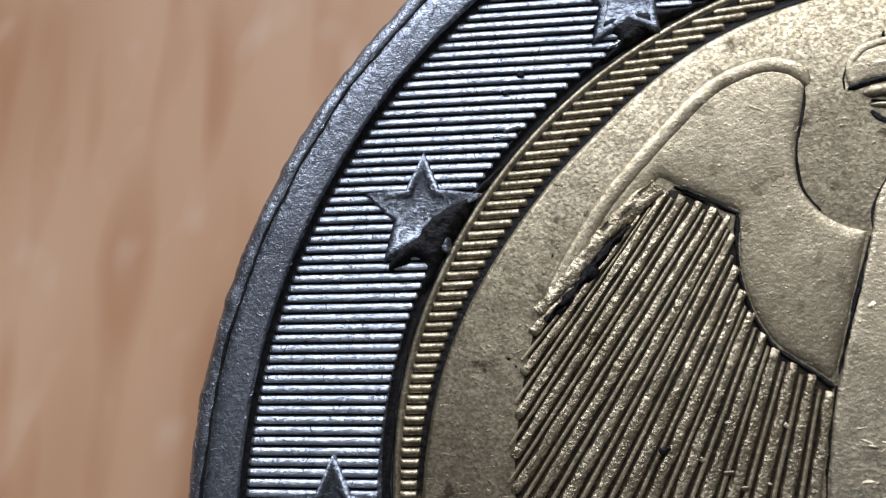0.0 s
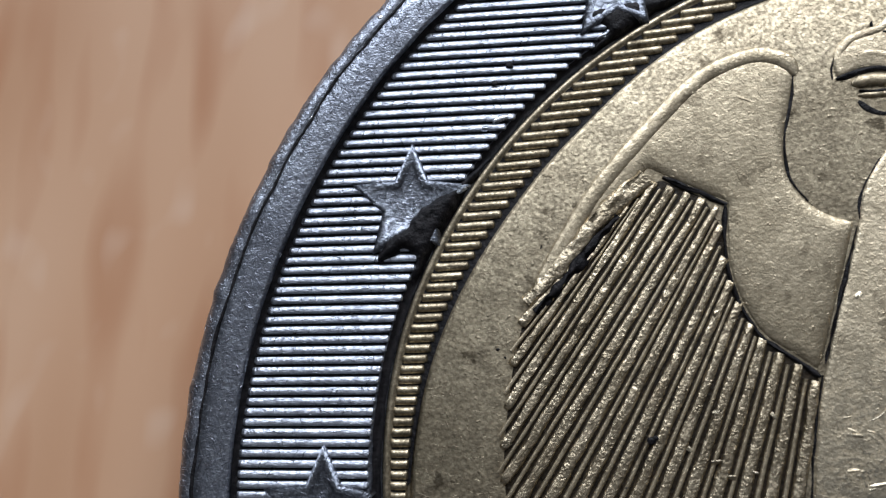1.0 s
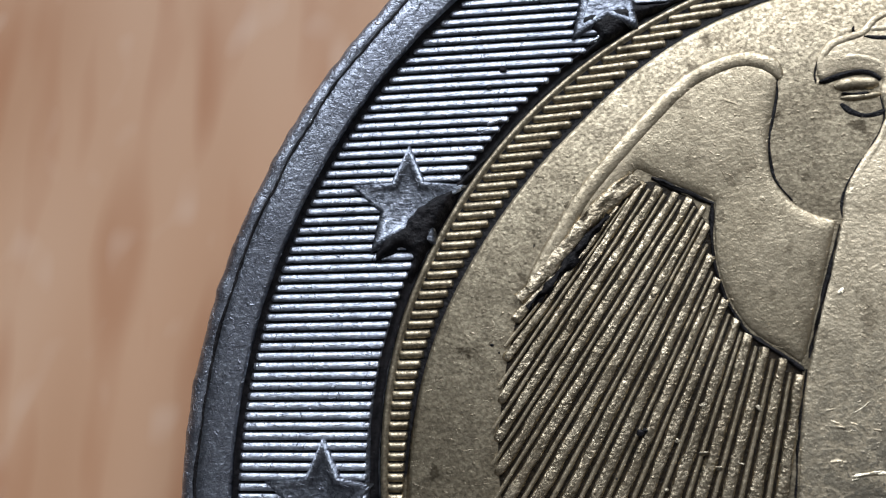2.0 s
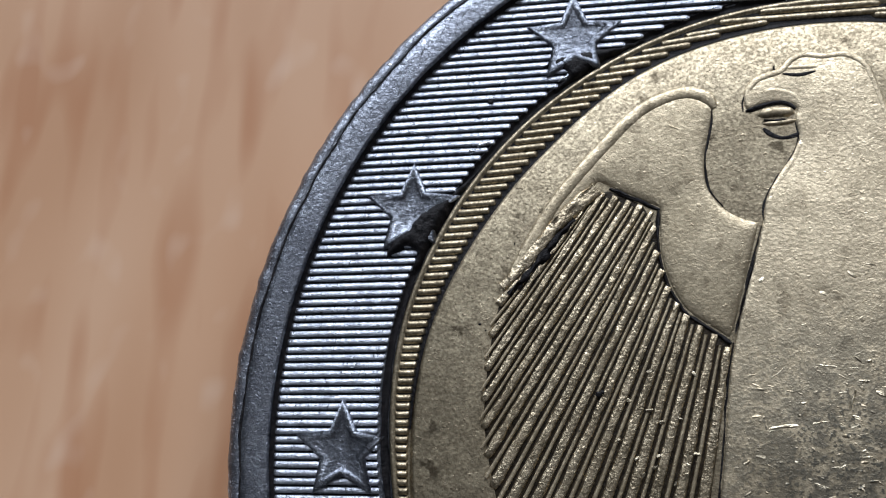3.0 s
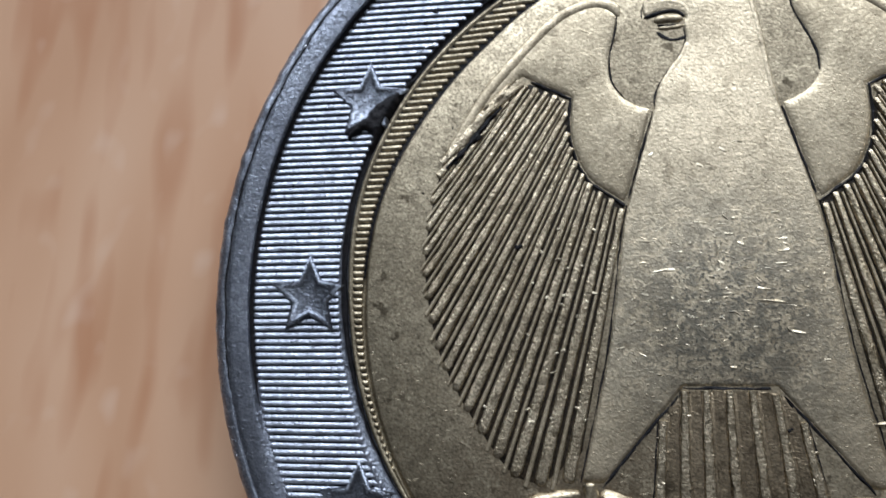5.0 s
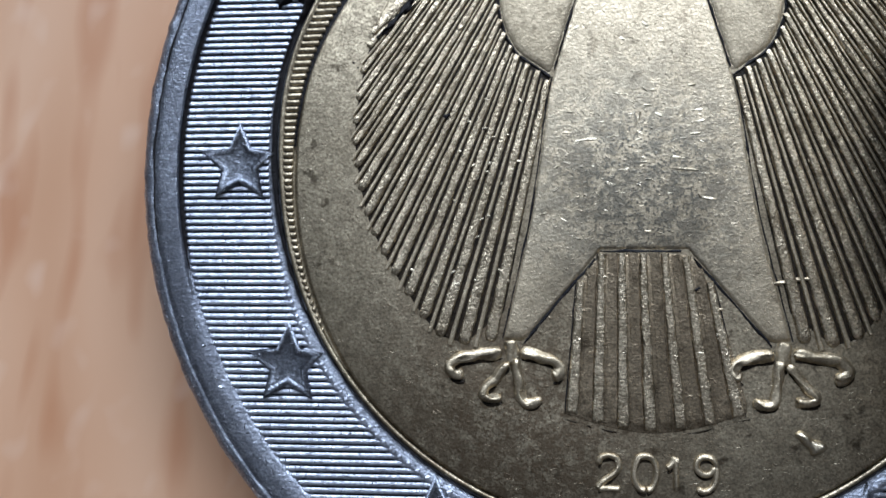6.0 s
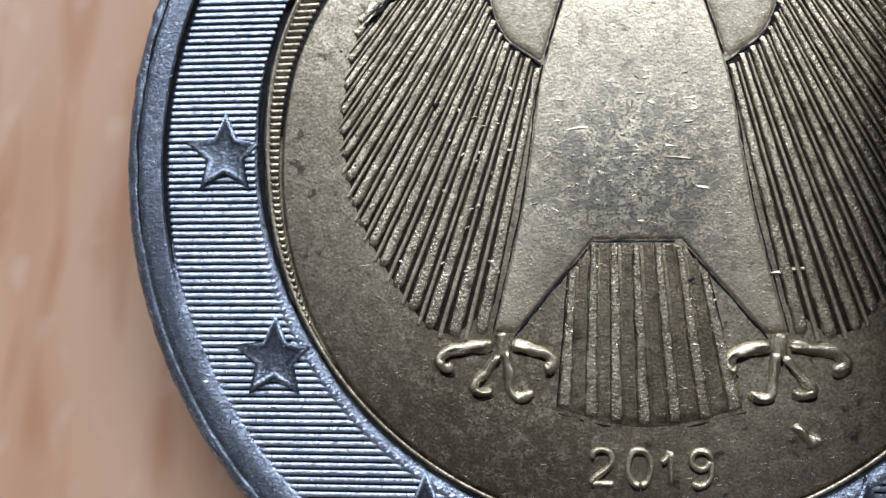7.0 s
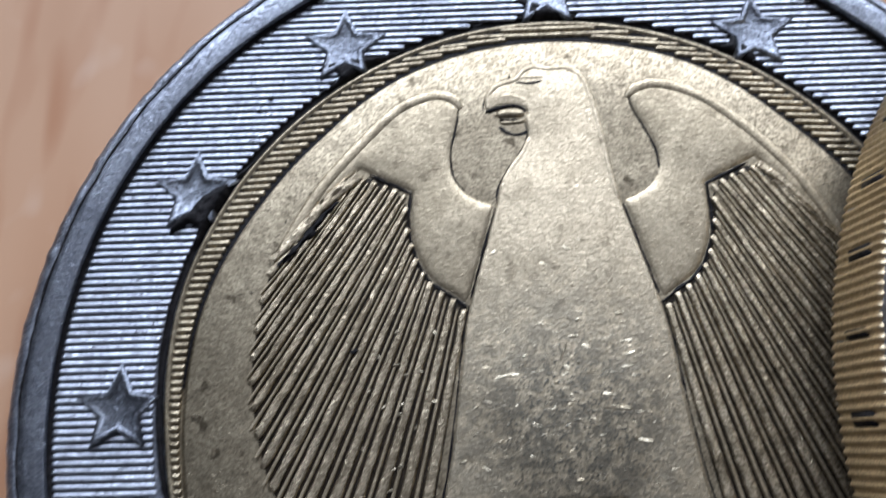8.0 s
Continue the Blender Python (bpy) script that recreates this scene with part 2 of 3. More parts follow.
SLANT = ((-0.5, 0.0), (-0.46, 0.12), (-0.2, 0.30), (0.1, 0.58), (0.34, 0.86), (0.44, 1.0), (0.48, 0.80), (0.5, 0.0))


def bar(line, widths, heights, z0, rough=0.0, seed=0.0, section=PROFILE):
    """A rounded ridge along a line on the coin."""
    p = [Vector((q[0], q[1])) for q in line]
    n = len(p)
    bm = bmesh.new()
    rows = []
    for i in range(n):
        d = (p[min(i + 1, n - 1)] - p[max(i - 1, 0)]).normalized()
        s = Vector((-d.y, d.x))
        u = (p[i] - p[0]).length / ((p[i] - p[0]).length + (p[-1] - p[i]).length)
        w = widths(u) if callable(widths) else widths
        h = heights(u) if callable(heights) else heights
        row = []
        for j, (a, b) in enumerate(section):
            v = noise.noise(Vector((p[i].x * 3.1 + seed, p[i].y * 3.1, j * 0.6))) * rough
            q = p[i] + s * (a * w + v * 0.3)
            row.append(bm.verts.new((q.x * MM, q.y * MM, (z0 + h * b * (1 + v * 1.5) - 0.02) * MM)))
        rows.append(row)
    grid_faces(bm, rows)
    bm.faces.new([bm.verts.new(v.co) for v in rows[0]])
    bm.faces.new([bm.verts.new(v.co) for v in reversed(rows[-1])])
    return bm


def rounded_ends(w, tip=0.12):
    """Width or height that falls off at both ends."""
    return lambda u: w * min(1.0, (min(u, 1 - u) / tip + 0.15)) ** 0.5


def mirrored(points):
    return [(-q[0], q[1]) for q in points]


# ---- unseen room, added for bounce and dark reflections ----
def slab(name, x0, x1, y0, y1, z0, z1, material, label, category):
    bm = bmesh.new()
    bmesh.ops.create_cube(bm, size=1.0)
    for v in bm.verts:
        v.co = Vector(((x0 + x1) / 2 + v.co.x * (x1 - x0), (y0 + y1) / 2 + v.co.y * (y1 - y0), (z0 + z1) / 2 + v.co.z * (z1 - z0)))
    return tagged(mesh_object(name, bm, material, smooth=False), label, category, kind="structure")


slab("floor", -1.45, 2.2, -0.35, 1.25, -0.80, -0.75, FLOORING, "dark plain floor under the table", "floor")
slab("ceiling", -1.45, 2.2, -0.35, 1.25, 1.75, 1.80, CEIL, "unseen plain white ceiling, added for bounce", "ceiling")
slab("wall_south", -1.45, 2.2, -0.35, -0.25, -0.8, 1.8, WALL, "unseen near-black wall, added for dark reflections", "wall")
slab("wall_west", -1.45, -1.35, -0.35, 1.25, -0.8, 1.8, WALL, "unseen near-black wall, added for dark reflections", "wall")
slab("wall_east", 2.2, 2.3, -0.35, 1.25, -0.8, 1.8, WALL, "unseen near-black wall, added for dark reflections", "wall")


def window_wall():
    """The wall with the window's opening: four pieces round it, joined."""
    bm = bmesh.new()
    for x0, x1, z0, z1 in ((-1.45, -0.92, -0.8, 1.8), (1.12, 2.2, -0.8, 1.8), (-0.92, 1.12, -0.8, 0.33), (-0.92, 1.12, 1.17, 1.8)):
        made = bmesh.ops.create_cube(bm, size=1.0)["verts"]
        for v in made:
            v.co = Vector(((x0 + x1) / 2 + v.co.x * (x1 - x0), 1.15 + v.co.y * 0.2, (z0 + z1) / 2 + v.co.z * (z1 - z0)))
    return tagged(mesh_object("wall_north", bm, WALL, smooth=False), "unseen near-black wall with one wide window opening", "wall", kind="structure")


window_wall()

# ---- table ----
def table():
    bm = bmesh.new()
    bmesh.ops.create_cube(bm, size=1.0)
    for v in bm.verts:
        v.co = Vector((v.co.x * 1.0 + 0.0, v.co.y * 0.8 + 0.16, v.co.z * 0.03 - 0.015))
    bmesh.ops.bevel(bm, geom=bm.edges[:], offset=0.004, segments=3, affect="EDGES")
    top = bpy.data.objects.new("wooden_table", None)
    scene.collection.objects.link(top)
    top.location = (0, 0, -0.75)
    board = part("tabletop", bm, WOOD, top, "", False)
    board.location = (0, 0, 0.75)
    for x in (-0.44, 0.44):
        for y in (-0.17, 0.49):
            leg = bmesh.new()
            bmesh.ops.create_cube(leg, size=1.0)
            for v in leg.verts:
                k = 0.05 if v.co.z > 0 else 0.036
                v.co = Vector((x + v.co.x * k, y + v.co.y * k, 0.36 + v.co.z * 0.72))
            bmesh.ops.bevel(leg, geom=leg.edges[:], offset=0.003, segments=2, affect="EDGES")
            part("leg", leg, WOOD, top, "", False)
    return tagged(top, "light brown oiled wooden table with reddish grain", "table")


table()

# ---- the coin ----
R_OUT, R_HATCH, R_HATCH_IN = 12.91, 11.80, 9.50
PITCH, PHASE = 0.1735, 0.055
LINE_BASE = -0.09


def swell(r, a):
    """The middle is pressed in off centre: the joint lies further out on the upper half."""
    u = min(1.0, max(0.0, (math.sin(a) + 0.12) / 0.5))
    return 0.19 * u * u * (3 - 2 * u) * min(1.0, max(0.0, 1 - (r - 9.30) / 0.5))


def foot(y):
    """How far the wall inside the rim has flattened out, towards the coin's foot."""
    return min(1.0, max(0.0, (-1.5 - y) / 3.0))


def ring_body():
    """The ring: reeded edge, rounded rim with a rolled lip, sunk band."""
    prof = [(9.30, -2.0), (11.8, -2.0), (11.95, -2.08), (12.35, -2.05 - 0.0), (12.6, -1.98), (12.78, -1.86), (R_OUT, -1.7), (R_OUT, -1.0), (R_OUT, -0.3), (12.89, -0.12), (12.85, -0.01), (12.79, 0.055),
            (12.71, 0.10), (12.62, 0.12), (12.57, 0.118), (12.54, 0.085), (12.51, 0.122), (12.35, 0.125), (12.2, 0.125), (11.97, 0.123), (11.945, 0.118), (11.93, 0.10), (11.915, 0.0), (11.90, -0.09), (11.88, -0.11), (11.80, -0.12), (11.7, LINE_BASE),
            (9.74, LINE_BASE), (9.62, LINE_BASE), (9.52, -0.10), (9.46, -0.16), (9.36, -0.19), (9.30, -0.2)]
    n = 1440

    def wobble(a, r, z):
        w = 0.0
        if r < 9.8:
            w += swell(r, a)
        if r > 12.6:
            w += 0.024 * noise.noise(Vector((math.cos(a) * 40, math.sin(a) * 40, z * 2))) + 0.010 * noise.noise(Vector((math.cos(a) * 120, math.sin(a) * 120, z * 6)))
        if r > 12.4:
            w += 0.018 * noise.noise(Vector((math.cos(a) * 9, math.sin(a) * 9, z))) + 0.012 * noise.noise(Vector((math.cos(a) * 31, math.sin(a) * 31, z * 2)))
        elif r > 11.8:
            w += 0.012 * noise.noise(Vector((math.cos(a) * 20, math.sin(a) * 20, 3)))
        return w
    bm = lathe(prof, n, wobble)
    for v in bm.verts:
        r, y = math.hypot(v.co.x, v.co.y) / MM, v.co.y / MM
        if r < 9.66 and v.co.z > -1 * MM and y < -1.0:
            u = min(1.0, (-y - 1.0) / 3.2)
            v.co.z += ((-0.028 - 0.42 * (9.62 - r)) * MM - v.co.z) * u
        elif r > 12.52 and v.co.z > -0.25 * MM:
            v.co.z += (0.022 * noise.noise(v.co * 2600) + 0.007 * noise.noise(v.co * 9000)) * MM * min(1.0, (r - 12.5) / 0.1) - 0.05 * MM * foot(y) * min(1.0, max(0.0, (v.co.z / MM + 0.25) / 0.3))
        elif 11.86 < r < 12.0 and v.co.z > -1 * MM:
            out = 11.76 + (r - 11.86) * 3.4 - r
            ripple = 0.012 * math.cos(2 * math.pi * (y - PHASE) / PITCH)
            k = 1 + foot(y) * (out + ripple) / r
            v.co.x, v.co.y = v.co.x * k, v.co.y * k
            low = -0.05 + 0.11 * min(1.0, max(0.0, (r * k - 11.80) / 0.30))
            v.co.z += (low * MM - v.co.z) * foot(y)
        elif r > 12.1 and v.co.z > 0.1 * MM:
            v.co.z -= 0.062 * MM * foot(y)
    return bm


def reeded_edge(reeds):
    """A band of fine upright ribs round a coin."""
    bm = bmesh.new()
    rows = []
    n = reeds * 8
    for i in range(n):
        a = 2 * math.pi * i / n
        c = math.cos(a * reeds)
        q = R_OUT + 0.05 + 0.034 * (abs(c) ** 0.6 * (1 if c > 0 else -1))
        rows.append([bm.verts.new((k * math.cos(a) * MM, k * math.sin(a) * MM, z * MM)) for k, z in ((R_OUT - 0.12, -1.92), (q - 0.03, -1.84), (q, -1.74), (q, -0.26), (q - 0.03, -0.16), (R_OUT - 0.12, -0.08))])
    grid_faces(bm, rows, close_u=True)
    return bm


def star_bm(size, inward):
    """A five-pointed star with a raised rim of slopes round a flat middle."""
    bm = bmesh.new()
    rows = []
    for k, (s, h) in enumerate(((1.03, 0.0), (0.99, 0.40), (0.95, 0.70), (0.89, 0.92), (0.82, 1.0), (0.74, 0.98), (0.67, 0.88), (0.62, 0.72), (0.59, 0.66), (0.2, 0.66))):
        row = []
        for i in range(10):
            a = math.pi / 2 + i * math.pi / 5
            inner = 0.45 if i % 2 else 1.0
            off = abs((math.degrees(a) - inward + 180) % 360 - 180)
            inner *= 0.84 if off < 30 and i % 2 == 0 else 1.0
            r = size * inner * s * ((0.93, 0.95, 0.97, 0.98)[k] if i % 2 == 0 and k < 4 else 1.0)
            row.append(bm.verts.new((r * math.cos(a) * MM, r * math.sin(a) * MM, (LINE_BASE - 0.02 + 0.155 * h) * MM)))
        rows.append(row)
    grid_faces(bm, rows, close_v=True)
    bm.faces.new(rows[-1])
    return bm


def unit_bar(width, height, short=0.03, section=ROOF):
    """A ridge one long, along x, whose repeats are stretched."""
    bm = bmesh.new()
    rows = []
    for u, k in ((0.0, 0.3), (short * 0.4, 0.75), (short, 1.0), (0.3, 0.97), (0.52, 1.03), (0.75, 0.98), (1 - short, 1.0), (1 - short * 0.4, 0.75), (1.0, 0.3)):
        rows.append([bm.verts.new((u - 0.5, a * width * min(1.0, k + 0.2) * MM, (b * height * k - (0.0 if section is ROOF else 0.02)) * MM)) for a, b in section])
    grid_faces(bm, rows)
    bm.faces.new(rows[0])
    bm.faces.new(list(reversed(rows[-1])))
    for f in bm.faces:
        f.smooth = section is not ROOF
    bmesh.ops.recalc_face_normals(bm, faces=bm.faces)
    me = bpy.data.meshes.new("ridge")
    bm.to_mesh(me)
    bm.free()
    return me


def chord(r, y):
    return math.sqrt(r * r - y * y) if abs(y) < r else 0.0


def coin_root(name):
    ob = bpy.data.objects.new(name, None)
    scene.collection.objects.link(ob)
    return ob


coin = coin_root("coin")
coin.location = (0, 0, FIELD * MM)
tagged(coin, "worn bimetal coin, silver ring and brass middle, lying on wood", "coin", "coins")
ring = part("outer_ring", ring_body(), RIM, coin, "silver ring with raised rim and fine straight lines")

# twelve stars, all upright
for k in range(12):
    a = radians(90 + 30 * k)
    made = part("star", star_bm(1.17, math.degrees(a) + 180), PITTED, ring, "raised five-pointed star")
    made.matrix_basis = pose((10.31 * math.cos(a) + (0.12 if k == 2 else 0.0)) * MM, 10.31 * math.sin(a) * MM, 0, 0, 0, -2 if k == 2 else 0)

# black bed between the lines: grime and the grooves' shade in one colour
part("sunk_band", lathe([(9.56, LINE_BASE + 0.004), (10.4, LINE_BASE + 0.004), (11.1, LINE_BASE + 0.004), (11.72, LINE_BASE + 0.004)], 480, lambda a, r, z: swell(r, a) if r < 9.8 else 0.0), GRIME_AND_SHADE, ring, "black bed of the sunk band, grime and groove shade")
# Shade of the rim's inner wall, put in as a black ring at its foot.
rim_shade = lathe([(11.70, LINE_BASE + 0.006), (11.76, -0.085), (11.83, -0.075), (11.88, -0.04), (11.91, 0.03)], 480, lambda a, r, z: 0.025 * noise.noise(Vector((math.cos(a) * 30, math.sin(a) * 30, r * 5))))
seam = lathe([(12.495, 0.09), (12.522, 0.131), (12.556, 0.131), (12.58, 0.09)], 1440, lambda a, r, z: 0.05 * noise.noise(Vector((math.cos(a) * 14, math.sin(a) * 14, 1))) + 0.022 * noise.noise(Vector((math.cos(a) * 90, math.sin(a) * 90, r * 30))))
for bm in (rim_shade, seam):
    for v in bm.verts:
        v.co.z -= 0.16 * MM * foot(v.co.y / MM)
part("grime", rim_shade, GRIME_AND_SHADE, ring, "black ring for the shade at the rim's foot")
part("crack", seam, GRIME_AND_SHADE, ring, "dark seam of the rolled lip")

# straight lines across the ring's sunk band
ridge_me = unit_bar(0.142, 0.060)
ridge_me.materials.append(SILVER)
rows_y = [PHASE + PITCH * i for i in range(-67, 68)]
for y in rows_y:
    xo, xi = chord(R_HATCH + 0.05 + 0.06 * foot(y), y), chord(R_HATCH_IN + 0.02 + swell(9.52, math.asin(max(-1.0, min(1.0, y / 9.6)))), y)
    if xo < 0.4:
        continue
    for side in ((-1, 1) if xi > 0.3 else (0,)):
        x0, x1 = (xi * side, xo * side) if side else (-xo, xo)
        length = abs(x1 - x0)
        if length < 0.15:
            continue
        piece("ridge", ridge_me, ring, pose((x0 + x1) / 2 * MM, y * MM, LINE_BASE * MM, 0, 0, 0) @ Matrix.Diagonal((length * MM, 1, 1, 1)))

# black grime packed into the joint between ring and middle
part("grime", lathe([(9.29, -0.10), (9.33, -0.13), (9.40, -0.15), (9.46, -0.12), (9.54, -0.075)], 480, lambda a, r, z: swell(r, a) + (r - 9.29) * (min(1.0, max(0.1, (math.sin(a) + 0.62) * 1.1)) - 1.0) + 0.04 * noise.noise(Vector((math.cos(a) * 25, math.sin(a) * 25, r * 4)))), GRIME_AND_SHADE, ring, "black grime in the joint")

def narrowing(y):
    """The beaded border is struck off centre: it thins out towards the coin's foot."""
    return 0.34 * min(1.0, max(0.0, (0.5 - y) / 6.0)) ** 1.3


def inset(a):
    """How far the inner edge of the beaded border lies from its mean circle."""
    u = min(1.0, max(0.0, (math.sin(a) - 0.22) / 0.4))
    v = min(1.0, max(0.0, (math.sin(a) - 0.72) / 0.24))
    return 0.13 + 0.8 * narrowing(9 * math.sin(a)) - 0.17 * u * u * (3 - 2 * u) + 0.24 * v * v * (3 - 2 * v)


# brass middle
core = part("core", lathe([(9.27, -2.0), (9.27, -0.12), (9.25, -0.045), (9.20, -0.02), (9.16, -0.035), (9.12, -0.075), (8.80, -0.085), (8.74, -0.12), (8.70, -0.10), (8.66, -0.02), (8.60, 0.0),
                             (7.0, 0.0), (4.0, 0.0), (2.0, 0.0), (0.001, 0.0)], 480, lambda a, r, z: inset(a) if 8.55 < r < 8.85 else swell(9.3, a) if r > 9.1 else 0.0), BRASS, coin, "tarnished brass middle with an eagle in relief")
part("bead_bed", lathe([(8.69, -0.05), (8.72, -0.07), (8.79, -0.079), (8.95, -0.079), (9.125, -0.070)], 480, lambda a, r, z: (0.09 if r < 8.75 and math.sin(a) < 0.05 else 0.0) + inset(a) * (9.125 - r) / 0.335 + swell(9.3, a) * (r - 8.79) / 0.335), GRIME_AND_SHADE, core, "black bed between the beads")
bead_me = unit_bar(0.158, 0.080, 0.10, PROFILE)
bead_me.materials.append(BRASS)
for y in rows_y:
    a = math.asin(max(-1.0, min(1.0, y / 9.05)))
    inner, outer = 8.76 + inset(a), 9.15 + swell(9.3, a)
    xi, xo = chord(inner, y), chord(outer, y)
    if outer - inner < 0.05 or xo < 0.3:
        continue
    for side in ((-1, 1) if xi > 0.05 else (0,)):
        x0, x1 = (xi * side, xo * side) if side else (-xo, xo)
        lean = -side * 0.08 * math.degrees(a)
        piece("bead", bead_me, core, pose((x0 + x1) / 2 * MM, y * MM, -0.08 * MM, 0, 0, lean) @ Matrix.Diagonal((abs(x1 - x0) * MM, 1, 1, 1)))

# ---- eagle ----
SHOULDER = [(-6.80, 3.42), (-6.1, 4.65), (-5.56, 5.43), (-4.73, 6.35), (-3.89, 7.15), (-3.08, 7.50), (-2.55, 7.42), (-2.33, 7.16), (-2.37, 6.78), (-2.54, 6.02), (-2.52, 5.4), (-2.25, 4.95), (-1.87, 4.70), (-1.54, 4.60)]
WING_EDGE = [(-2.24, 2.18), (-2.62, 2.46), (-3.02, 2.74), (-3.26, 3.06), (-3.45, 3.51), (-3.55, 3.97), (-3.56, 4.44), (-3.53, 4.98)]
CORNER = (-4.76, 5.59)
BODY_SIDE = [(-1.50, 4.58), (-2.21, 2.16), (-2.40, 1.22), (-2.52, 0.25), (-2.82, -1.66), (-3.19, -3.26), (-3.48, -4.50)]
HEAD = [(-1.48, 4.62), (-1.40, 5.08), (-1.17, 5.47), (-0.82, 5.96), (-0.66, 6.33), (-0.70, 6.75), (-0.69, 7.02), (-1.20, 7.14), (-1.62, 7.00), (-1.68, 7.40), (-1.46, 7.72), (-0.95, 7.90), (-0.74, 8.12), (-0.41, 8.22),
        (-0.06, 8.16), (0.42, 8.16), (0.78, 7.91), (0.96, 7.43), (1.10, 6.80), (1.21, 6.10), (1.32, 5.34), (1.48, 4.60)]
PLATE = 0.05


# the right shoulder's hook leans in towards the neck
SHOULDER_RIGHT = [(6.80, 3.42), (6.1, 4.65), (5.56, 5.43), (4.70, 6.40), (3.70, 7.24), (2.75, 7.62), (2.16, 7.56), (1.89, 7.32), (1.94, 6.97), (2.19, 6.44), (2.42, 5.89), (2.46, 5.41), (2.22, 5.00), (1.86, 4.76), (1.54, 4.62)]


def shoulder(flip):
    lower = straight((-1.56, 4.58), (-2.26, 2.20), 12) + smooth_line(WING_EDGE, 5) + straight(WING_EDGE[-1], CORNER, 6) + straight(CORNER, (-6.80, 3.36), 14)
    if flip:
        return plate([tuple(q) for q in smooth_line(SHOULDER_RIGHT, 6)] + mirrored(lower), -0.01, PLATE, 0.22)
    return plate(smooth_line(SHOULDER, 6) + lower, -0.01, PLATE, 0.22)


part("shoulder", shoulder(False), BRASS_RELIEF, core)
part("shoulder", shoulder(True), BRASS_RELIEF, core)


def eagle_body():
    left = smooth_line(BODY_SIDE, 6)
    tail = straight((-3.0, -4.55), (-1.06, -2.24), 12) + straight((-1.06, -2.24), (1.06, -2.24), 8) + straight((1.06, -2.24), (3.0, -4.55), 12) + [Vector((3.0, -4.55))]
    right = [Vector((-q.x, q.y)) for q in reversed(left)]
    head = [Vector(q) for q in smooth_line(HEAD, 5)]
    return plate(left + tail + right[:-1] + list(reversed(head))[1:-1], -0.01, PLATE - 0.004, 0.10)


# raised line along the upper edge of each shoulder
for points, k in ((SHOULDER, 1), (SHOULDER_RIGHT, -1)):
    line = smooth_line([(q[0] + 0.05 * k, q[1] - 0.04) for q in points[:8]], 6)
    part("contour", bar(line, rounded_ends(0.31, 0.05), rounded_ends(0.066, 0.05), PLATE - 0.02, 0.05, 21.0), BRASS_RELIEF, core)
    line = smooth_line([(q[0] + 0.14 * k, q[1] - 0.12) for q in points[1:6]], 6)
    part("dark_seam", bar(line, rounded_ends(0.05, 0.1), 0.014, PLATE - 0.004, 0.05, 5.0), GRIME_AND_SHADE, core, "thin dark line along the shoulder")
    part("dark_seam", bar(smooth_line(points[7:12], 6), rounded_ends(0.07, 0.2), 0.03, 0.002, 0.1, 8.0), GRIME_AND_SHADE, core, "dark line beside the shoulder")
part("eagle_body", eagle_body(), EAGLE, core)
# rounded outline of the neck and the dark lines beside it
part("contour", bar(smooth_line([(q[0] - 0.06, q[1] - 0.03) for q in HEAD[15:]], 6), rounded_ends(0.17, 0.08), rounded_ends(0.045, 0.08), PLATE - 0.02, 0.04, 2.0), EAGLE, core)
part("dark_seam", bar(smooth_line([(q[0] - 0.155, q[1] - 0.02) for q in HEAD[17:]], 6), rounded_ends(0.04, 0.15), 0.012, PLATE - 0.006, 0.1, 3.0), BROWN_GRIME_AND_SHADE, core, "thin dark line down the neck")
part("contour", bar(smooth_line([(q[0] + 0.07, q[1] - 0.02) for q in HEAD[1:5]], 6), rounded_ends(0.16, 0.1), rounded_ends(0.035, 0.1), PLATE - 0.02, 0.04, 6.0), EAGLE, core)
part("dark_seam", bar(smooth_line([(q[0] - 0.01, q[1]) for q in HEAD[:6]], 6), rounded_ends(0.07, 0.1), 0.02, 0.002, 0.12, 9.0), GRIME_AND_SHADE, core, "dark line beside the neck")
# beak and eye
part("lower_beak", bar(smooth_line([(-1.42, 6.90), (-1.1, 6.95), (-0.70, 6.92)]), rounded_ends(0.24, 0.2), rounded_ends(0.10, 0.2), 0.0), BRASS_RELIEF, core)
part("tongue", bar(smooth_line([(-1.34, 6.70), (-1.0, 6.70), (-0.68, 6.74)]), rounded_ends(0.12, 0.2), rounded_ends(0.07, 0.2), 0.0), BRASS_RELIEF, core)
# Dark bars drawn for the gaps of the open beak.
for line, w, h in (
        ([(-1.66, 6.99), (-1.42, 7.07), (-1.09, 7.15), (-0.82, 7.12), (-0.67, 6.98)], 0.13, 0.06),
        ([(-1.71, 6.98), (-1.72, 7.18), (-1.64, 7.42)], 0.08, 0.03),
        ([(-1.34, 6.60), (-1.20, 6.46), (-0.99, 6.38), (-0.78, 6.40), (-0.62, 6.46)], 0.15, 0.03),
        ([(-1.32, 6.77), (-1.10, 6.75), (-0.88, 6.76)], 0.06, 0.08),
        ([(-1.02, 7.96), (-1.03, 7.88), (-0.98, 7.80)], 0.05, 0.06)):
    part("dark_seam", bar(smooth_line(line), rounded_ends(w, 0.15), h, 0.0, 0.1), GRIME_AND_SHADE, core, "dark gap line round the beak")
part("contour", bar(smooth_line([(q[0] + (0.06 if q[0] < -0.5 else 0.0), q[1] - 0.07) for q in HEAD[9:17]], 6), rounded_ends(0.17, 0.1), rounded_ends(0.05, 0.1), PLATE - 0.02, 0.04, 12.0), EAGLE, core)
part("brow", bar(smooth_line([(-0.90, 7.90), (-0.62, 7.88), (-0.34, 7.88), (-0.10, 7.86)]), rounded_ends(0.13, 0.3), rounded_ends(0.04, 0.3), PLATE - 0.01), EAGLE, core)
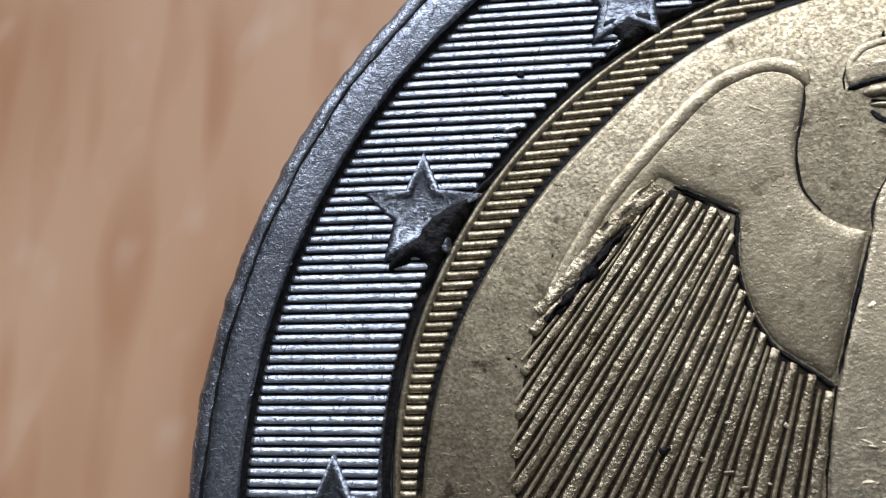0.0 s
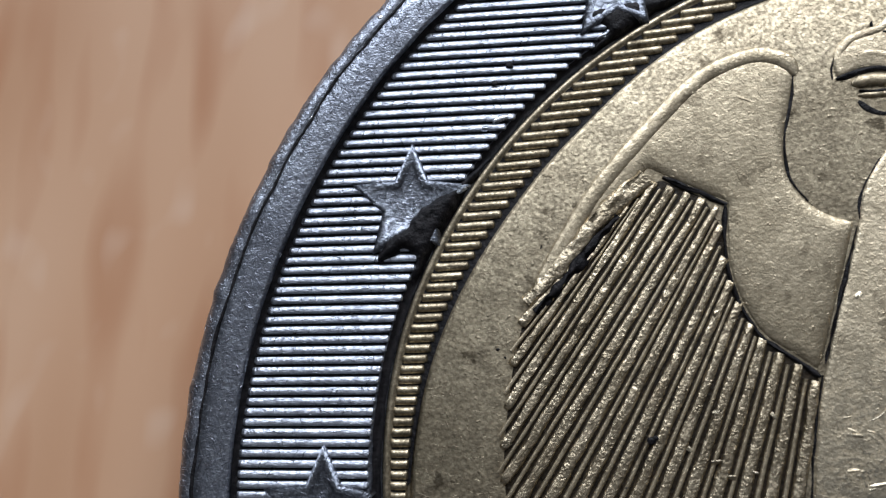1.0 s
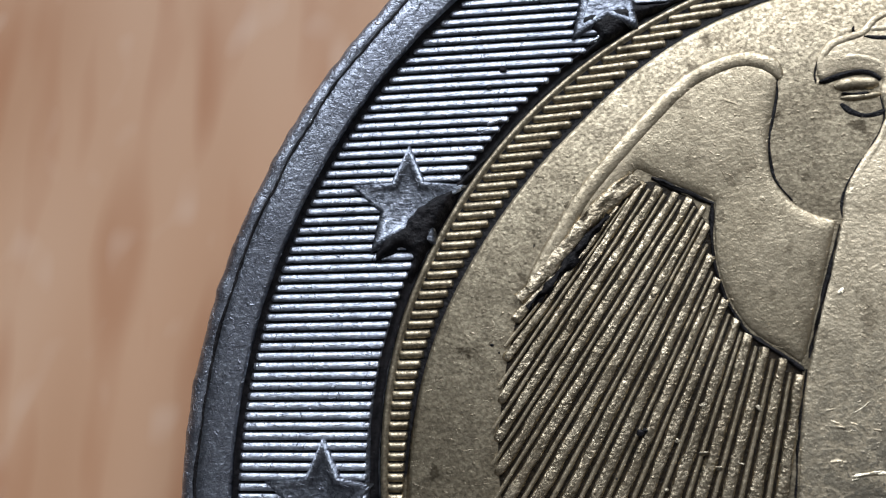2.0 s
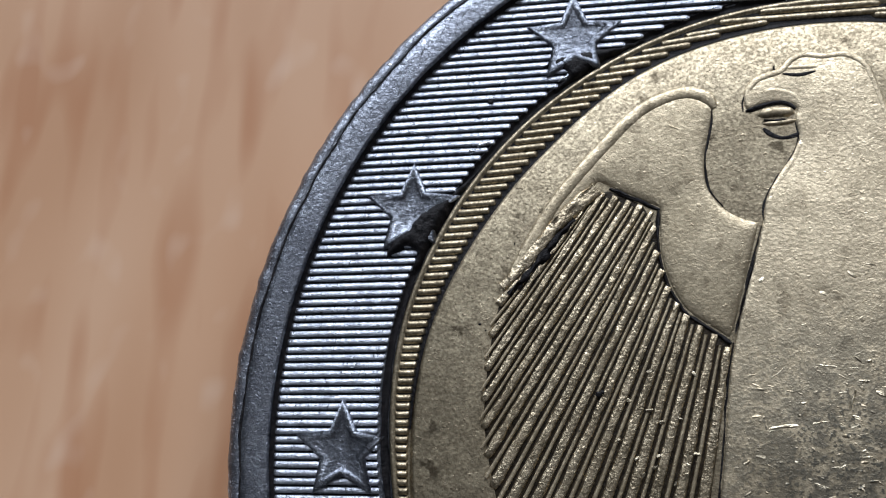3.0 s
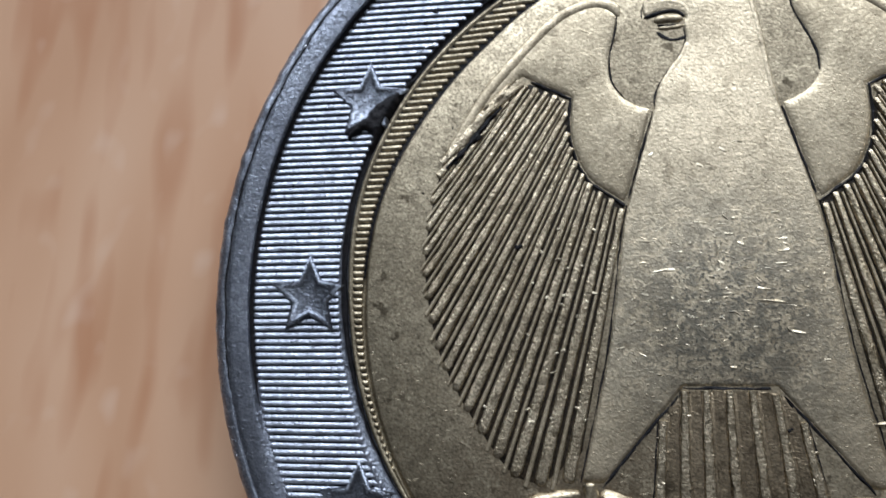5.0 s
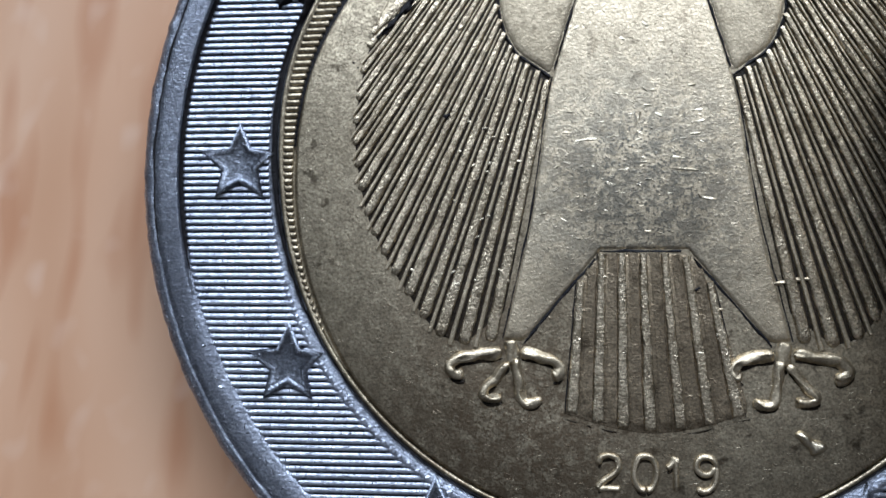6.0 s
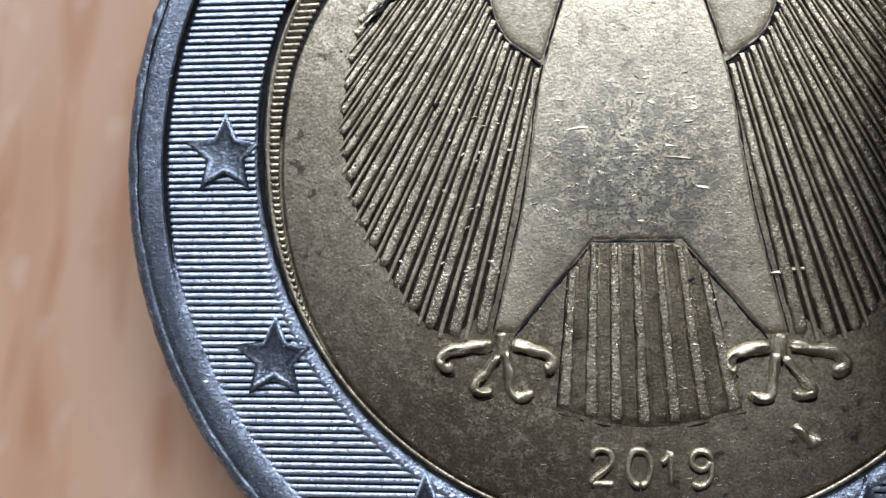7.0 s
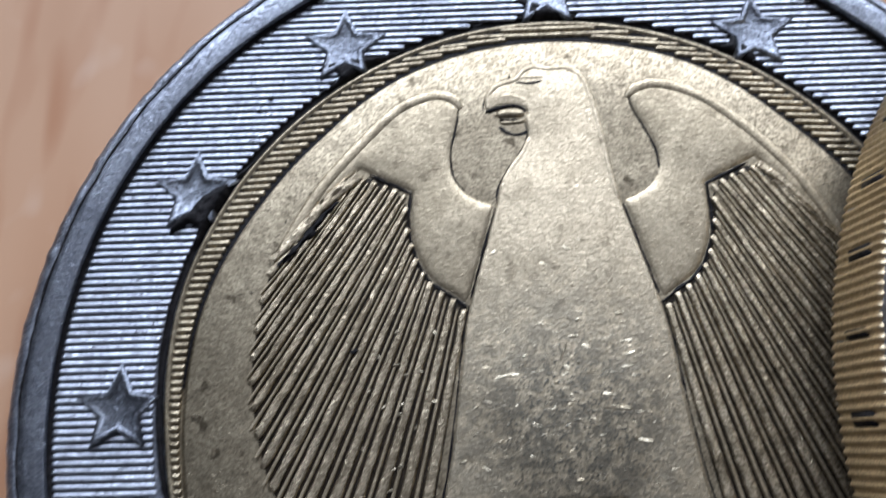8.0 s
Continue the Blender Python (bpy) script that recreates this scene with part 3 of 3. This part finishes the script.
part("eye", bar(smooth_line([(-0.88, 7.76), (-0.55, 7.71), (-0.22, 7.77)]), rounded_ends(0.11, 0.3), 0.035, PLATE - 0.008), GRIME_AND_SHADE, core, "dark narrow eye")
part("cheek", bar(smooth_line([(-1.50, 7.26), (-1.20, 7.40), (-0.85, 7.36), (-0.62, 7.20), (-0.56, 6.95)]), rounded_ends(0.16, 0.3), rounded_ends(0.03, 0.3), PLATE - 0.008), EAGLE, core)

TIPS = [(-6.96, 3.02), (-7.12, 2.35), (-7.23, 1.65), (-7.30, 1.01), (-7.30, 0.46), (-7.24, -0.11), (-7.13, -0.71), (-6.97, -1.36), (-6.76, -1.88), (-6.52, -2.37), (-6.23, -2.87), (-5.88, -3.40), (-5.49, -3.96), (-5.08, -4.41), (-4.48, -4.60), (-3.81, -4.51)]
TOPS = [(-5.56, 4.53), (-5.12, 4.97), (-4.66, 5.36), (-4.40, 5.27), (-4.14, 5.16), (-3.90, 5.05), (-3.69, 4.92), (-3.65, 4.60), (-3.62, 4.07), (-3.54, 3.67), (-3.44, 3.33), (-3.28, 2.99), (-3.10, 2.74), (-2.86, 2.51), (-2.60, 2.33), (-2.36, 2.07)]


def feather(i, flip):
    a, b = Vector(TIPS[i]), Vector(TOPS[i])
    prev, after = max(i - 1, 0), min(i + 1, 15)
    way = (b - a).normalized()
    side = Vector((-way.y, way.x))
    wa = abs((Vector(TIPS[after]) - Vector(TIPS[prev])).dot(side)) / (after - prev)
    wb = abs((Vector(TOPS[after]) - Vector(TOPS[prev])).dot(side)) / (after - prev)
    line = dense_ends(a, b, 46)
    if flip:
        line = mirrored(line)
    w = lambda u: 0.53 * (wa * (1 - u) + wb * u) * min(1.0, u / 0.03 + 0.55)
    h = lambda u: 0.10 * min(1.0, u / 0.02 + 0.5) * min(1.0, (1 - u) / 0.02 + 0.55)
    return bar(line, w, h, -0.005, 0.10, i * 7.7, BLUNT)


def web(i, flip):
    """The thin plain ridge between two feathers."""
    a, b = (Vector(TIPS[i]) + Vector(TIPS[i + 1])) / 2, (Vector(TOPS[i]) + Vector(TOPS[i + 1])) / 2
    way = (b - a).normalized()
    side = Vector((-way.y, way.x))
    wa, wb = abs((Vector(TIPS[i + 1]) - Vector(TIPS[i])).dot(side)), abs((Vector(TOPS[i + 1]) - Vector(TOPS[i])).dot(side))
    line = dense_ends(a - way * 0.12, b - way * 0.1, 16)
    return bar(mirrored(line) if flip else line, lambda u: 0.22 * (wa * (1 - u) + wb * u), lambda u: 0.085, -0.005, 0.04, i * 3.3, BLUNT)


for flip in (False, True):
    for i in range(16):
        part("feather", feather(i, flip), FEATHER, core)
    for i in range(15):
        part("feather_web", web(i, flip), BRASS_RELIEF, core, "thin brass ridge between feathers")

# near-black brown beds between the feathers
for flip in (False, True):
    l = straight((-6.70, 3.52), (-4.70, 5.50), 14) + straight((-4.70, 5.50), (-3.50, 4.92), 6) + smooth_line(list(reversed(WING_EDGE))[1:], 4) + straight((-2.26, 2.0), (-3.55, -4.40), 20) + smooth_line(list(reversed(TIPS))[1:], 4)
    part("wing_bed", plate(mirrored(l) if flip else l, -0.02, 0.006, 0.06), BROWN_GRIME_AND_SHADE, core, "near-black brown bed between the feathers")

# dark lines along the steps of the relief
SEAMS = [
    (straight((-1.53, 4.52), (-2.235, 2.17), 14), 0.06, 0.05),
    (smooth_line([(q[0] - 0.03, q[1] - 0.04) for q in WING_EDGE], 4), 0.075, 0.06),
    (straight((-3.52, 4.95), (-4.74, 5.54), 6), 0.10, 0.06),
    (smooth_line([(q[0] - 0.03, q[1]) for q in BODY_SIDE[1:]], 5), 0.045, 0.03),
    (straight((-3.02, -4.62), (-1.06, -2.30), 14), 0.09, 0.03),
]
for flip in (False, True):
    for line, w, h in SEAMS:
        part("dark_seam", bar(mirrored(line) if flip else line, rounded_ends(w, 0.05), h, 0.0, 0.15, w * 77), GRIME_AND_SHADE, core, "dark line in a step of the relief")
part("dark_seam", bar(straight((-1.08, -2.29), (1.08, -2.29), 12), rounded_ends(0.09, 0.05), 0.03, 0.0, 0.15, 4.0), GRIME_AND_SHADE, core, "dark line in a step of the relief")

# crumbled outer edge of the wing
WORN = [(-4.80, 5.44), (-5.08, 5.22), (-5.41, 4.95), (-5.66, 4.70), (-5.90, 4.43), (-6.14, 4.16), (-6.38, 3.87), (-6.60, 3.62), (-6.84, 3.38)]
for flip in (False, True):
    l = mirrored(WORN) if flip else WORN
    part("worn_edge", bar(smooth_line(l, 6), (lambda u: 0.20) if flip else (lambda u: 0.36 - 0.12 * u), 0.05 if flip else 0.11, 0.0, 0.06 if flip else 0.28, 3.0, BLUNT), FEATHER, core, "" if flip else "crumbled wing edge")
l = [(q[0] + 0.13, q[1] - 0.16) for q in WORN[2:]]
part("dark_seam", bar(smooth_line(l, 8), rounded_ends(0.11, 0.1), 0.035, 0.075, 0.5, 14.0), GRIME_AND_SHADE, core, "black line under the crumbled edge")

# tail
TAIL_TOP = [(-1.56, -3.05), (-1.04, -2.36), (-0.55, -2.34), (-0.04, -2.34), (0.48, -2.34), (1.00, -2.42), (1.56, -3.05)]
TAIL_END = [(-1.80, -6.27), (-1.18, -6.46), (-0.56, -6.60), (0.08, -6.66), (0.81, -6.60), (1.51, -6.50), (2.19, -6.30)]
for i, (a, b) in enumerate(zip(TAIL_TOP, TAIL_END)):
    part("tail_feather", bar(dense_ends(a, b, 40), lambda u: 0.19 + 0.11 * u, lambda u: 0.105 * min(1.0, (1 - u) / 0.03 + 0.7), -0.005, 0.12, 50 + i * 3.1, BLUNT), FEATHER, core)
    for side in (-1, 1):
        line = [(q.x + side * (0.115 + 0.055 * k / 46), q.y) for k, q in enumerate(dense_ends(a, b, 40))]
        part("dark_seam", bar(line, rounded_ends(0.06 if side < 0 else 0.05, 0.05), 0.020, 0.008, 0.08, i * 5.0 + side), GRIME_AND_SHADE, core, "dark line beside a tail feather")
for i in range(6):
    a, b = (Vector(TAIL_TOP[i]) + Vector(TAIL_TOP[i + 1])) / 2, (Vector(TAIL_END[i]) + Vector(TAIL_END[i + 1])) / 2
    part("tail_web", bar(dense_ends(a, b, 60), lambda u: 0.27 + 0.06 * u, lambda u: 0.060 * min(1.0, (1 - u) / 0.04 + 0.3), 0.018, 0.10, 80 + i * 2.7, SLANT), BED, core, "slanting browned web between tail feathers")

l = straight((-1.72, -3.25), (-1.10, -2.34), 8) + straight((-1.10, -2.34), (1.10, -2.34), 8) + straight((1.10, -2.34), (1.72, -3.25), 8) + straight((1.72, -3.25), (2.48, -6.24), 12) + smooth_line([(2.48, -6.24), (1.2, -6.62), (0.1, -6.76), (-1.0, -6.60), (-2.08, -6.28)], 6)
part("tail_bed", plate(l, -0.02, 0.010, 0.06), BED, core, "browned bed between the tail feathers")
# Dark bar painted for the shadow beyond the feather ends.
part("dark_seam", bar(smooth_line([(2.45, -6.34), (1.2, -6.68), (0.1, -6.80), (-1.0, -6.66), (-2.05, -6.38)], 6), rounded_ends(0.10, 0.1), 0.02, 0.0, 0.3, 31.0), BROWN_GRIME_AND_SHADE, core, "painted shade at the end of the tail")

# claws
TOES = [
    ([(-3.52, -4.80), (-4.09, -4.86), (-4.60, -4.97), (-4.80, -5.14), (-4.76, -5.30), (-4.60, -5.38), (-4.46, -5.36)], 0.30),
    ([(-3.06, -4.81), (-2.58, -4.89), (-2.24, -5.01), (-2.10, -5.17), (-2.14, -5.32), (-2.28, -5.40)], 0.31),
    ([(-3.36, -5.05), (-3.70, -5.45), (-4.00, -5.82), (-3.86, -5.94), (-3.68, -5.93), (-3.54, -5.88)], 0.25),
    ([(-3.20, -4.95), (-3.12, -5.45), (-3.06, -5.88), (-2.94, -6.03), (-2.74, -6.02), (-2.56, -5.90)], 0.25),
    ([(-3.32, -4.50), (-3.28, -4.75), (-3.27, -5.10)], 0.34),
]
for flip in (False, True):
    for line, w in TOES:
        l = mirrored(line) if flip else line
        part("toe", bar(smooth_line(l, 6), rounded_ends(w, 0.08), rounded_ends(0.14 if w < 0.33 else 0.09, 0.08), 0.0, 0.30, w * 40), BRASS_RELIEF, core)
        # Shade below each toe, laid down as a dark bar.
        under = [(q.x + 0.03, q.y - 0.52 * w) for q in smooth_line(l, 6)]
        part("dark_seam", bar(under, rounded_ends(0.16, 0.15), 0.022, 0.006, 0.2, w * 17), BROWN_GRIME_AND_SHADE, core, "shade painted under a toe")


# year and mint mark
STROKES = {
    "2": [[(-0.25, 0.60), (-0.18, 0.76), (0.0, 0.82), (0.18, 0.76), (0.24, 0.60), (0.16, 0.43), (-0.04, 0.26), (-0.22, 0.08), (-0.26, 0.0)], [(-0.26, 0.02), (0.0, 0.02), (0.28, 0.02)]],
    "0": [[(0.0, 0.0), (-0.18, 0.07), (-0.28, 0.40), (-0.18, 0.74), (0.0, 0.81), (0.18, 0.74), (0.28, 0.40), (0.18, 0.07), (0.02, 0.0)]],
    "1": [[(-0.16, 0.52), (-0.04, 0.62), (0.06, 0.80)], [(0.06, 0.80), (0.06, 0.40), (0.06, 0.0)]],
    "9": [[(0.22, 0.58), (0.10, 0.42), (-0.08, 0.40), (-0.22, 0.52), (-0.22, 0.68), (-0.10, 0.80), (0.08, 0.80), (0.21, 0.68), (0.24, 0.45), (0.18, 0.16), (0.04, 0.02), (-0.12, 0.0), (-0.22, 0.08)]],
}


def digit(text, x, y):
    """A raised numeral of rounded strokes, joined into one mesh."""
    whole = bmesh.new()
    for k, line in enumerate(STROKES[text]):
        bm = bar(smooth_line([(x + q[0], y + q[1]) for q in line], 5), rounded_ends(0.17, 0.06), rounded_ends(0.10, 0.06), 0.0, 0.12, x * 5 + k)
        me = bpy.data.meshes.new("stroke")
        bm.to_mesh(me)
        bm.free()
        whole.from_mesh(me)
        bpy.data.meshes.remove(me)
    return part("digit", whole, BRASS_RELIEF, core)


for ch, x in zip("2019", (-0.93, -0.05, 0.62, 1.40)):
    digit(ch, x, -8.09)
    # The numeral's shaded lower side, coloured in as an offset dark bar.
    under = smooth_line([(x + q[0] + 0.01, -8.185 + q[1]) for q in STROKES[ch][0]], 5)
    part("dark_seam", bar(under, rounded_ends(0.13, 0.1), 0.022, 0.006, 0.2, x), BROWN_GRIME_AND_SHADE, core, "shade painted under a numeral")
part("mint_mark", plate(smooth_line([(3.48, -6.72), (3.62, -6.60), (3.80, -6.68), (3.92, -6.80), (4.14, -6.86), (4.24, -7.00), (4.08, -7.14), (3.86, -7.20), (3.80, -7.04), (3.66, -6.94), (3.60, -6.84)], 3, True), 0.0, 0.14, 0.14, 0.03), POLISH, core, "worn raised mint mark")

# ---- dents, nicks and specks of dirt that can be told apart ----
def dash(x, y, length, turn, w=0.07, h=0.03, z=PLATE):
    d = Vector((math.cos(radians(turn)), math.sin(radians(turn)))) * length / 2
    c = Vector((x, y))
    return bar(straight(c - d, c + d, 5) + [c + d], rounded_ends(w, 0.3), rounded_ends(h, 0.3), z - 0.004, 0.2, x * 9 + y)


for x, y, length, turn, w in ((3.30, -3.06, 0.42, 8, 0.10), (3.62, -3.00, 0.30, 6, 0.09), (3.92, -2.97, 0.30, 4, 0.10), (0.08, -1.80, 0.22, -14, 0.08), (-3.15, 6.72, 0.42, -28, 0.07), (-1.62, -3.40, 0.22, 38, 0.07)):
    part("dent", dash(x, y, length, turn, w), BRASS_RELIEF, core)

# scratches on the eagle's body: place, length, turn, depth
SCRATCHES = [
    (-1.43, 0.51, 0.64, 6, 3), (-0.73, 0.59, 0.37, 11, 2), (-1.34, 0.94, 0.9, 5, 1), (-1.45, 1.54, 0.44, 31, 2), (-0.55, 1.68, 0.53, -10, 2), (-0.02, 1.62, 0.53, -1, 1),
    (-0.11, 1.04, 0.57, 68, 2), (0.41, 1.12, 0.24, -13, 3), (1.18, 1.44, 1.48, 22, 1), (1.33, 1.25, 0.37, 5, 2), (1.34, 0.96, 0.38, 7, 3), (1.29, 0.65, 0.31, 5, 3),
    (1.22, 1.88, 0.23, 9, 3), (1.02, -0.25, 0.89, -6, 3), (0.86, 0.05, 0.4, -7, 2), (1.54, -0.35, 0.63, -3, 1), (1.58, -0.99, 0.37, -13, 3), (-0.79, -0.6, 0.37, -20, 2),
    (-0.49, -0.84, 0.6, 8, 1), (0.05, -0.06, 0.24, 3, 2), (-0.87, 1.35, 0.95, -68, 1), (0.76, 0.57, 0.35, 52, 1), (0.09, 3.46, 0.27, -42, 2), (-0.47, 3.1, 0.22, -20, 2),
    (-1.62, 3.4, 0.18, 44, 2), (-1.67, 2.67, 0.33, 6, 1), (-2.49, -1.35, 0.21, 20, 3), (-0.11, 0.51, 0.27, 25, 1)]
for x, y, length, turn, deep in SCRATCHES:
    part("scratch", dash(x, y, length, turn, 0.026 + 0.014 * deep, 0.012 + 0.009 * deep), POLISH, core)
    if deep > 1:
        # Dark line paints the scratch's shaded wall next to its bright burr.
        part("shade_line", dash(x + 0.004, y + 0.026 + 0.011 * deep, length * 0.85, turn, 0.024 + 0.011 * deep, 0.007), BROWN_GRIME_AND_SHADE, core, "shaded wall of a scratch, as a dark line")


# finer scratches and nicks strewn over body and feathers
chance = random.Random(11)
for k in range(230):
    x, y = chance.gauss(-0.3, 1.1), chance.gauss(-0.1, 1.4)
    if abs(x) > 2.2 or y < -2.0:
        continue
    turn = chance.choice((chance.gauss(2, 9), chance.gauss(28, 10), chance.gauss(-35, 12)))
    part("scratch", dash(x, y, chance.uniform(0.06, 0.26), turn, chance.uniform(0.018, 0.042), chance.uniform(0.012, 0.030)), POLISH if k % 4 == 0 else EAGLE, core)
for k in range(28):
    y = chance.uniform(-3.6, 1.8)
    x = -2.75 - (1.0 - y) * 0.12 - abs(chance.gauss(0, 1.4))
    part("nick", dash(x, y, chance.uniform(0.06, 0.18), chance.gauss(5, 30), chance.uniform(0.02, 0.045), 0.010, 0.09), POLISH, core)
for k in range(44):
    i, u = chance.randrange(7), chance.uniform(0.08, 0.95)
    q = Vector(TAIL_TOP[i]).lerp(Vector(TAIL_END[i]), u)
    part("nick", dash(q.x + chance.gauss(0, 0.03), q.y, chance.uniform(0.10, 0.20), chance.gauss(5, 16), chance.uniform(0.03, 0.06), 0.024, 0.074), POLISH if k % 3 else FEATHER, core)


def speck(x, y, size, z):
    bm = bmesh.new()
    bmesh.ops.create_icosphere(bm, subdivisions=2, radius=1.0)
    for v in bm.verts:
        k = 1 + 0.5 * noise.noise(v.co * 1.7 + Vector((x * 3, y * 3, 0)))
        v.co = Vector(((x + v.co.x * size * k) * MM, (y + v.co.y * size * 0.8 * k) * MM, (z + v.co.z * size * 0.3) * MM))
    return bm


for x, y, size, z in ((-4.93, 1.15, 0.075, 0.085), (-4.86, 1.19, 0.05, 0.085), (1.24, -3.24, 0.05, 0.06), (1.30, -3.20, 0.035, 0.06), (-7.34, 2.62, 0.035, 0.0), (-5.35, 0.42, 0.02, 0.09)):
    part("dirt_speck", speck(x, y, size, z), GRIME_AND_SHADE, core, "black speck of dirt")

for x, y, size in ((-7.31, 7.25, 0.06), (-7.04, 7.58, 0.07), (-9.85, 3.27, 0.04), (-10.85, 2.94, 0.035)):
    part("dirt_speck", speck(x, y, size, -0.02), GRIME_AND_SHADE, ring, "black speck of dirt")
for x, y, length, turn in ((-6.58, 4.32, 0.16, 62), (-7.22, 2.48, 0.07, 20)):
    part("hair", dash(x, y, length, turn, 0.022, 0.02, 0.006), GRIME_AND_SHADE, core, "short black hair")

# bright nicks on the rolled lip and scuffs over the lines
for x, y, size in ((-9.30, 8.54, 0.10), (-10.64, 6.75, 0.11), (-10.05, 7.46, 0.06), (-9.84, 7.86, 0.05)):
    part("nick", speck(x, y, size, 0.085), BRIGHT, ring, "shiny nick in the rim")
for x, y, length, turn in ((-7.20, 6.62, 0.34, 24), (-7.46, 6.47, 0.22, 12), (-5.36, 8.06, 0.40, 32)):
    part("scuff", dash(x, y, length, turn, 0.09, 0.05, -0.04), BRIGHT, ring)

# fine scratches on the flat of the rim
for k in range(150):
    a, r = radians(chance.uniform(118, 218)), chance.uniform(11.99, 12.47)
    turn = chance.choice((chance.gauss(35, 14), chance.gauss(-50, 16), chance.gauss(80, 12)))
    part("scratch", dash(r * math.cos(a), r * math.sin(a), chance.uniform(0.05, 0.20), turn, chance.uniform(0.014, 0.026), chance.uniform(0.011, 0.019), 0.127 - 0.06 * foot(r * math.sin(a))), BRIGHT, ring)

# grime smeared between some stars and the joint
SMEAR = [(0.80, 0.30), (0.45, 0.12), (0.12, -0.12), (-0.10, -0.36), (-0.36, -0.52), (-0.54, -0.78), (-0.62, -1.02), (-0.44, -1.02), (-0.14, -0.84), (0.06, -0.96), (0.02, -1.42), (0.26, -1.02), (0.58, -0.40), (0.94, 0.16), (1.40, 0.80), (1.16, 0.60)]
for turn, grow in ((0, 1.0), (-30, 0.85), (-60, 0.8), (-90, 0.7)):
    c, d = math.cos(radians(turn)), math.sin(radians(turn))
    line = []
    for q in smooth_line(SMEAR, 5, closed=True):
        q = Vector((0.40, -0.30)) + (q - Vector((0.40, -0.30))) * grow + Vector((-8.81, 5.155))
        q += Vector((noise.noise(Vector((q.x * 6, q.y * 6, turn))), noise.noise(Vector((q.x * 6, q.y * 6, turn + 9))))) * 0.05
        line.append((q.x * c - q.y * d, q.x * d + q.y * c))
    part("grime_smear", plate(line, -0.10, 0.088 if turn == 0 else 0.03, 0.18, 0.022), GRIME_AND_SHADE, ring, "black grime at the foot of a star")

# ---- second coin, leaning on the first ----
TILT2 = 6.7
top_coin = coin_root("coin")
top_coin.matrix_basis = pose((5.62 + 12.87 * math.cos(radians(TILT2))) * MM, -0.7 * MM, (FIELD + 0.99 + 2.05 - 12.87 * math.sin(radians(TILT2))) * MM, 0, TILT2, 0)
tagged(top_coin, "bimetal coin with a reeded edge, leaning on another coin", "coin", "coins")
part("reeded_edge", reeded_edge(380), GOLD_REFLECTION, top_coin, "reeded edge, golden reflection in its colour")
part("outer_ring", ring_body(), SILVER, top_coin, "silver ring with a reeded edge")
part("core", lathe([(9.27, -2.0), (9.27, -0.03), (9.1, -0.02), (8.7, -0.08), (8.6, 0.0), (0.001, 0.0)], 240), BRASS, top_coin, "brass middle")
# worn letters cut into the edge, past reading
for k in range(9):
    a = radians(150 + 7.5 * k)
    m = pose(12.93 * math.cos(a) * MM, 12.93 * math.sin(a) * MM, -1.0 * MM, 0, 0, math.degrees(a))
    bm = bmesh.new()
    bmesh.ops.create_cube(bm, size=1.0)
    for v in bm.verts:
        v.co = Vector((v.co.x * 0.10 * MM, v.co.y * (0.34 if k % 3 else 0.2) * MM, (v.co.z * 0.75 + (0.1 if v.co.y > 0 else 0)) * MM))
    bmesh.ops.bevel(bm, geom=bm.edges[:], offset=0.03 * MM, segments=2, affect="EDGES")
    p = part("letter_bar", bm, GRIME_AND_SHADE, top_coin, "dark worn letter")
    p.matrix_basis = m
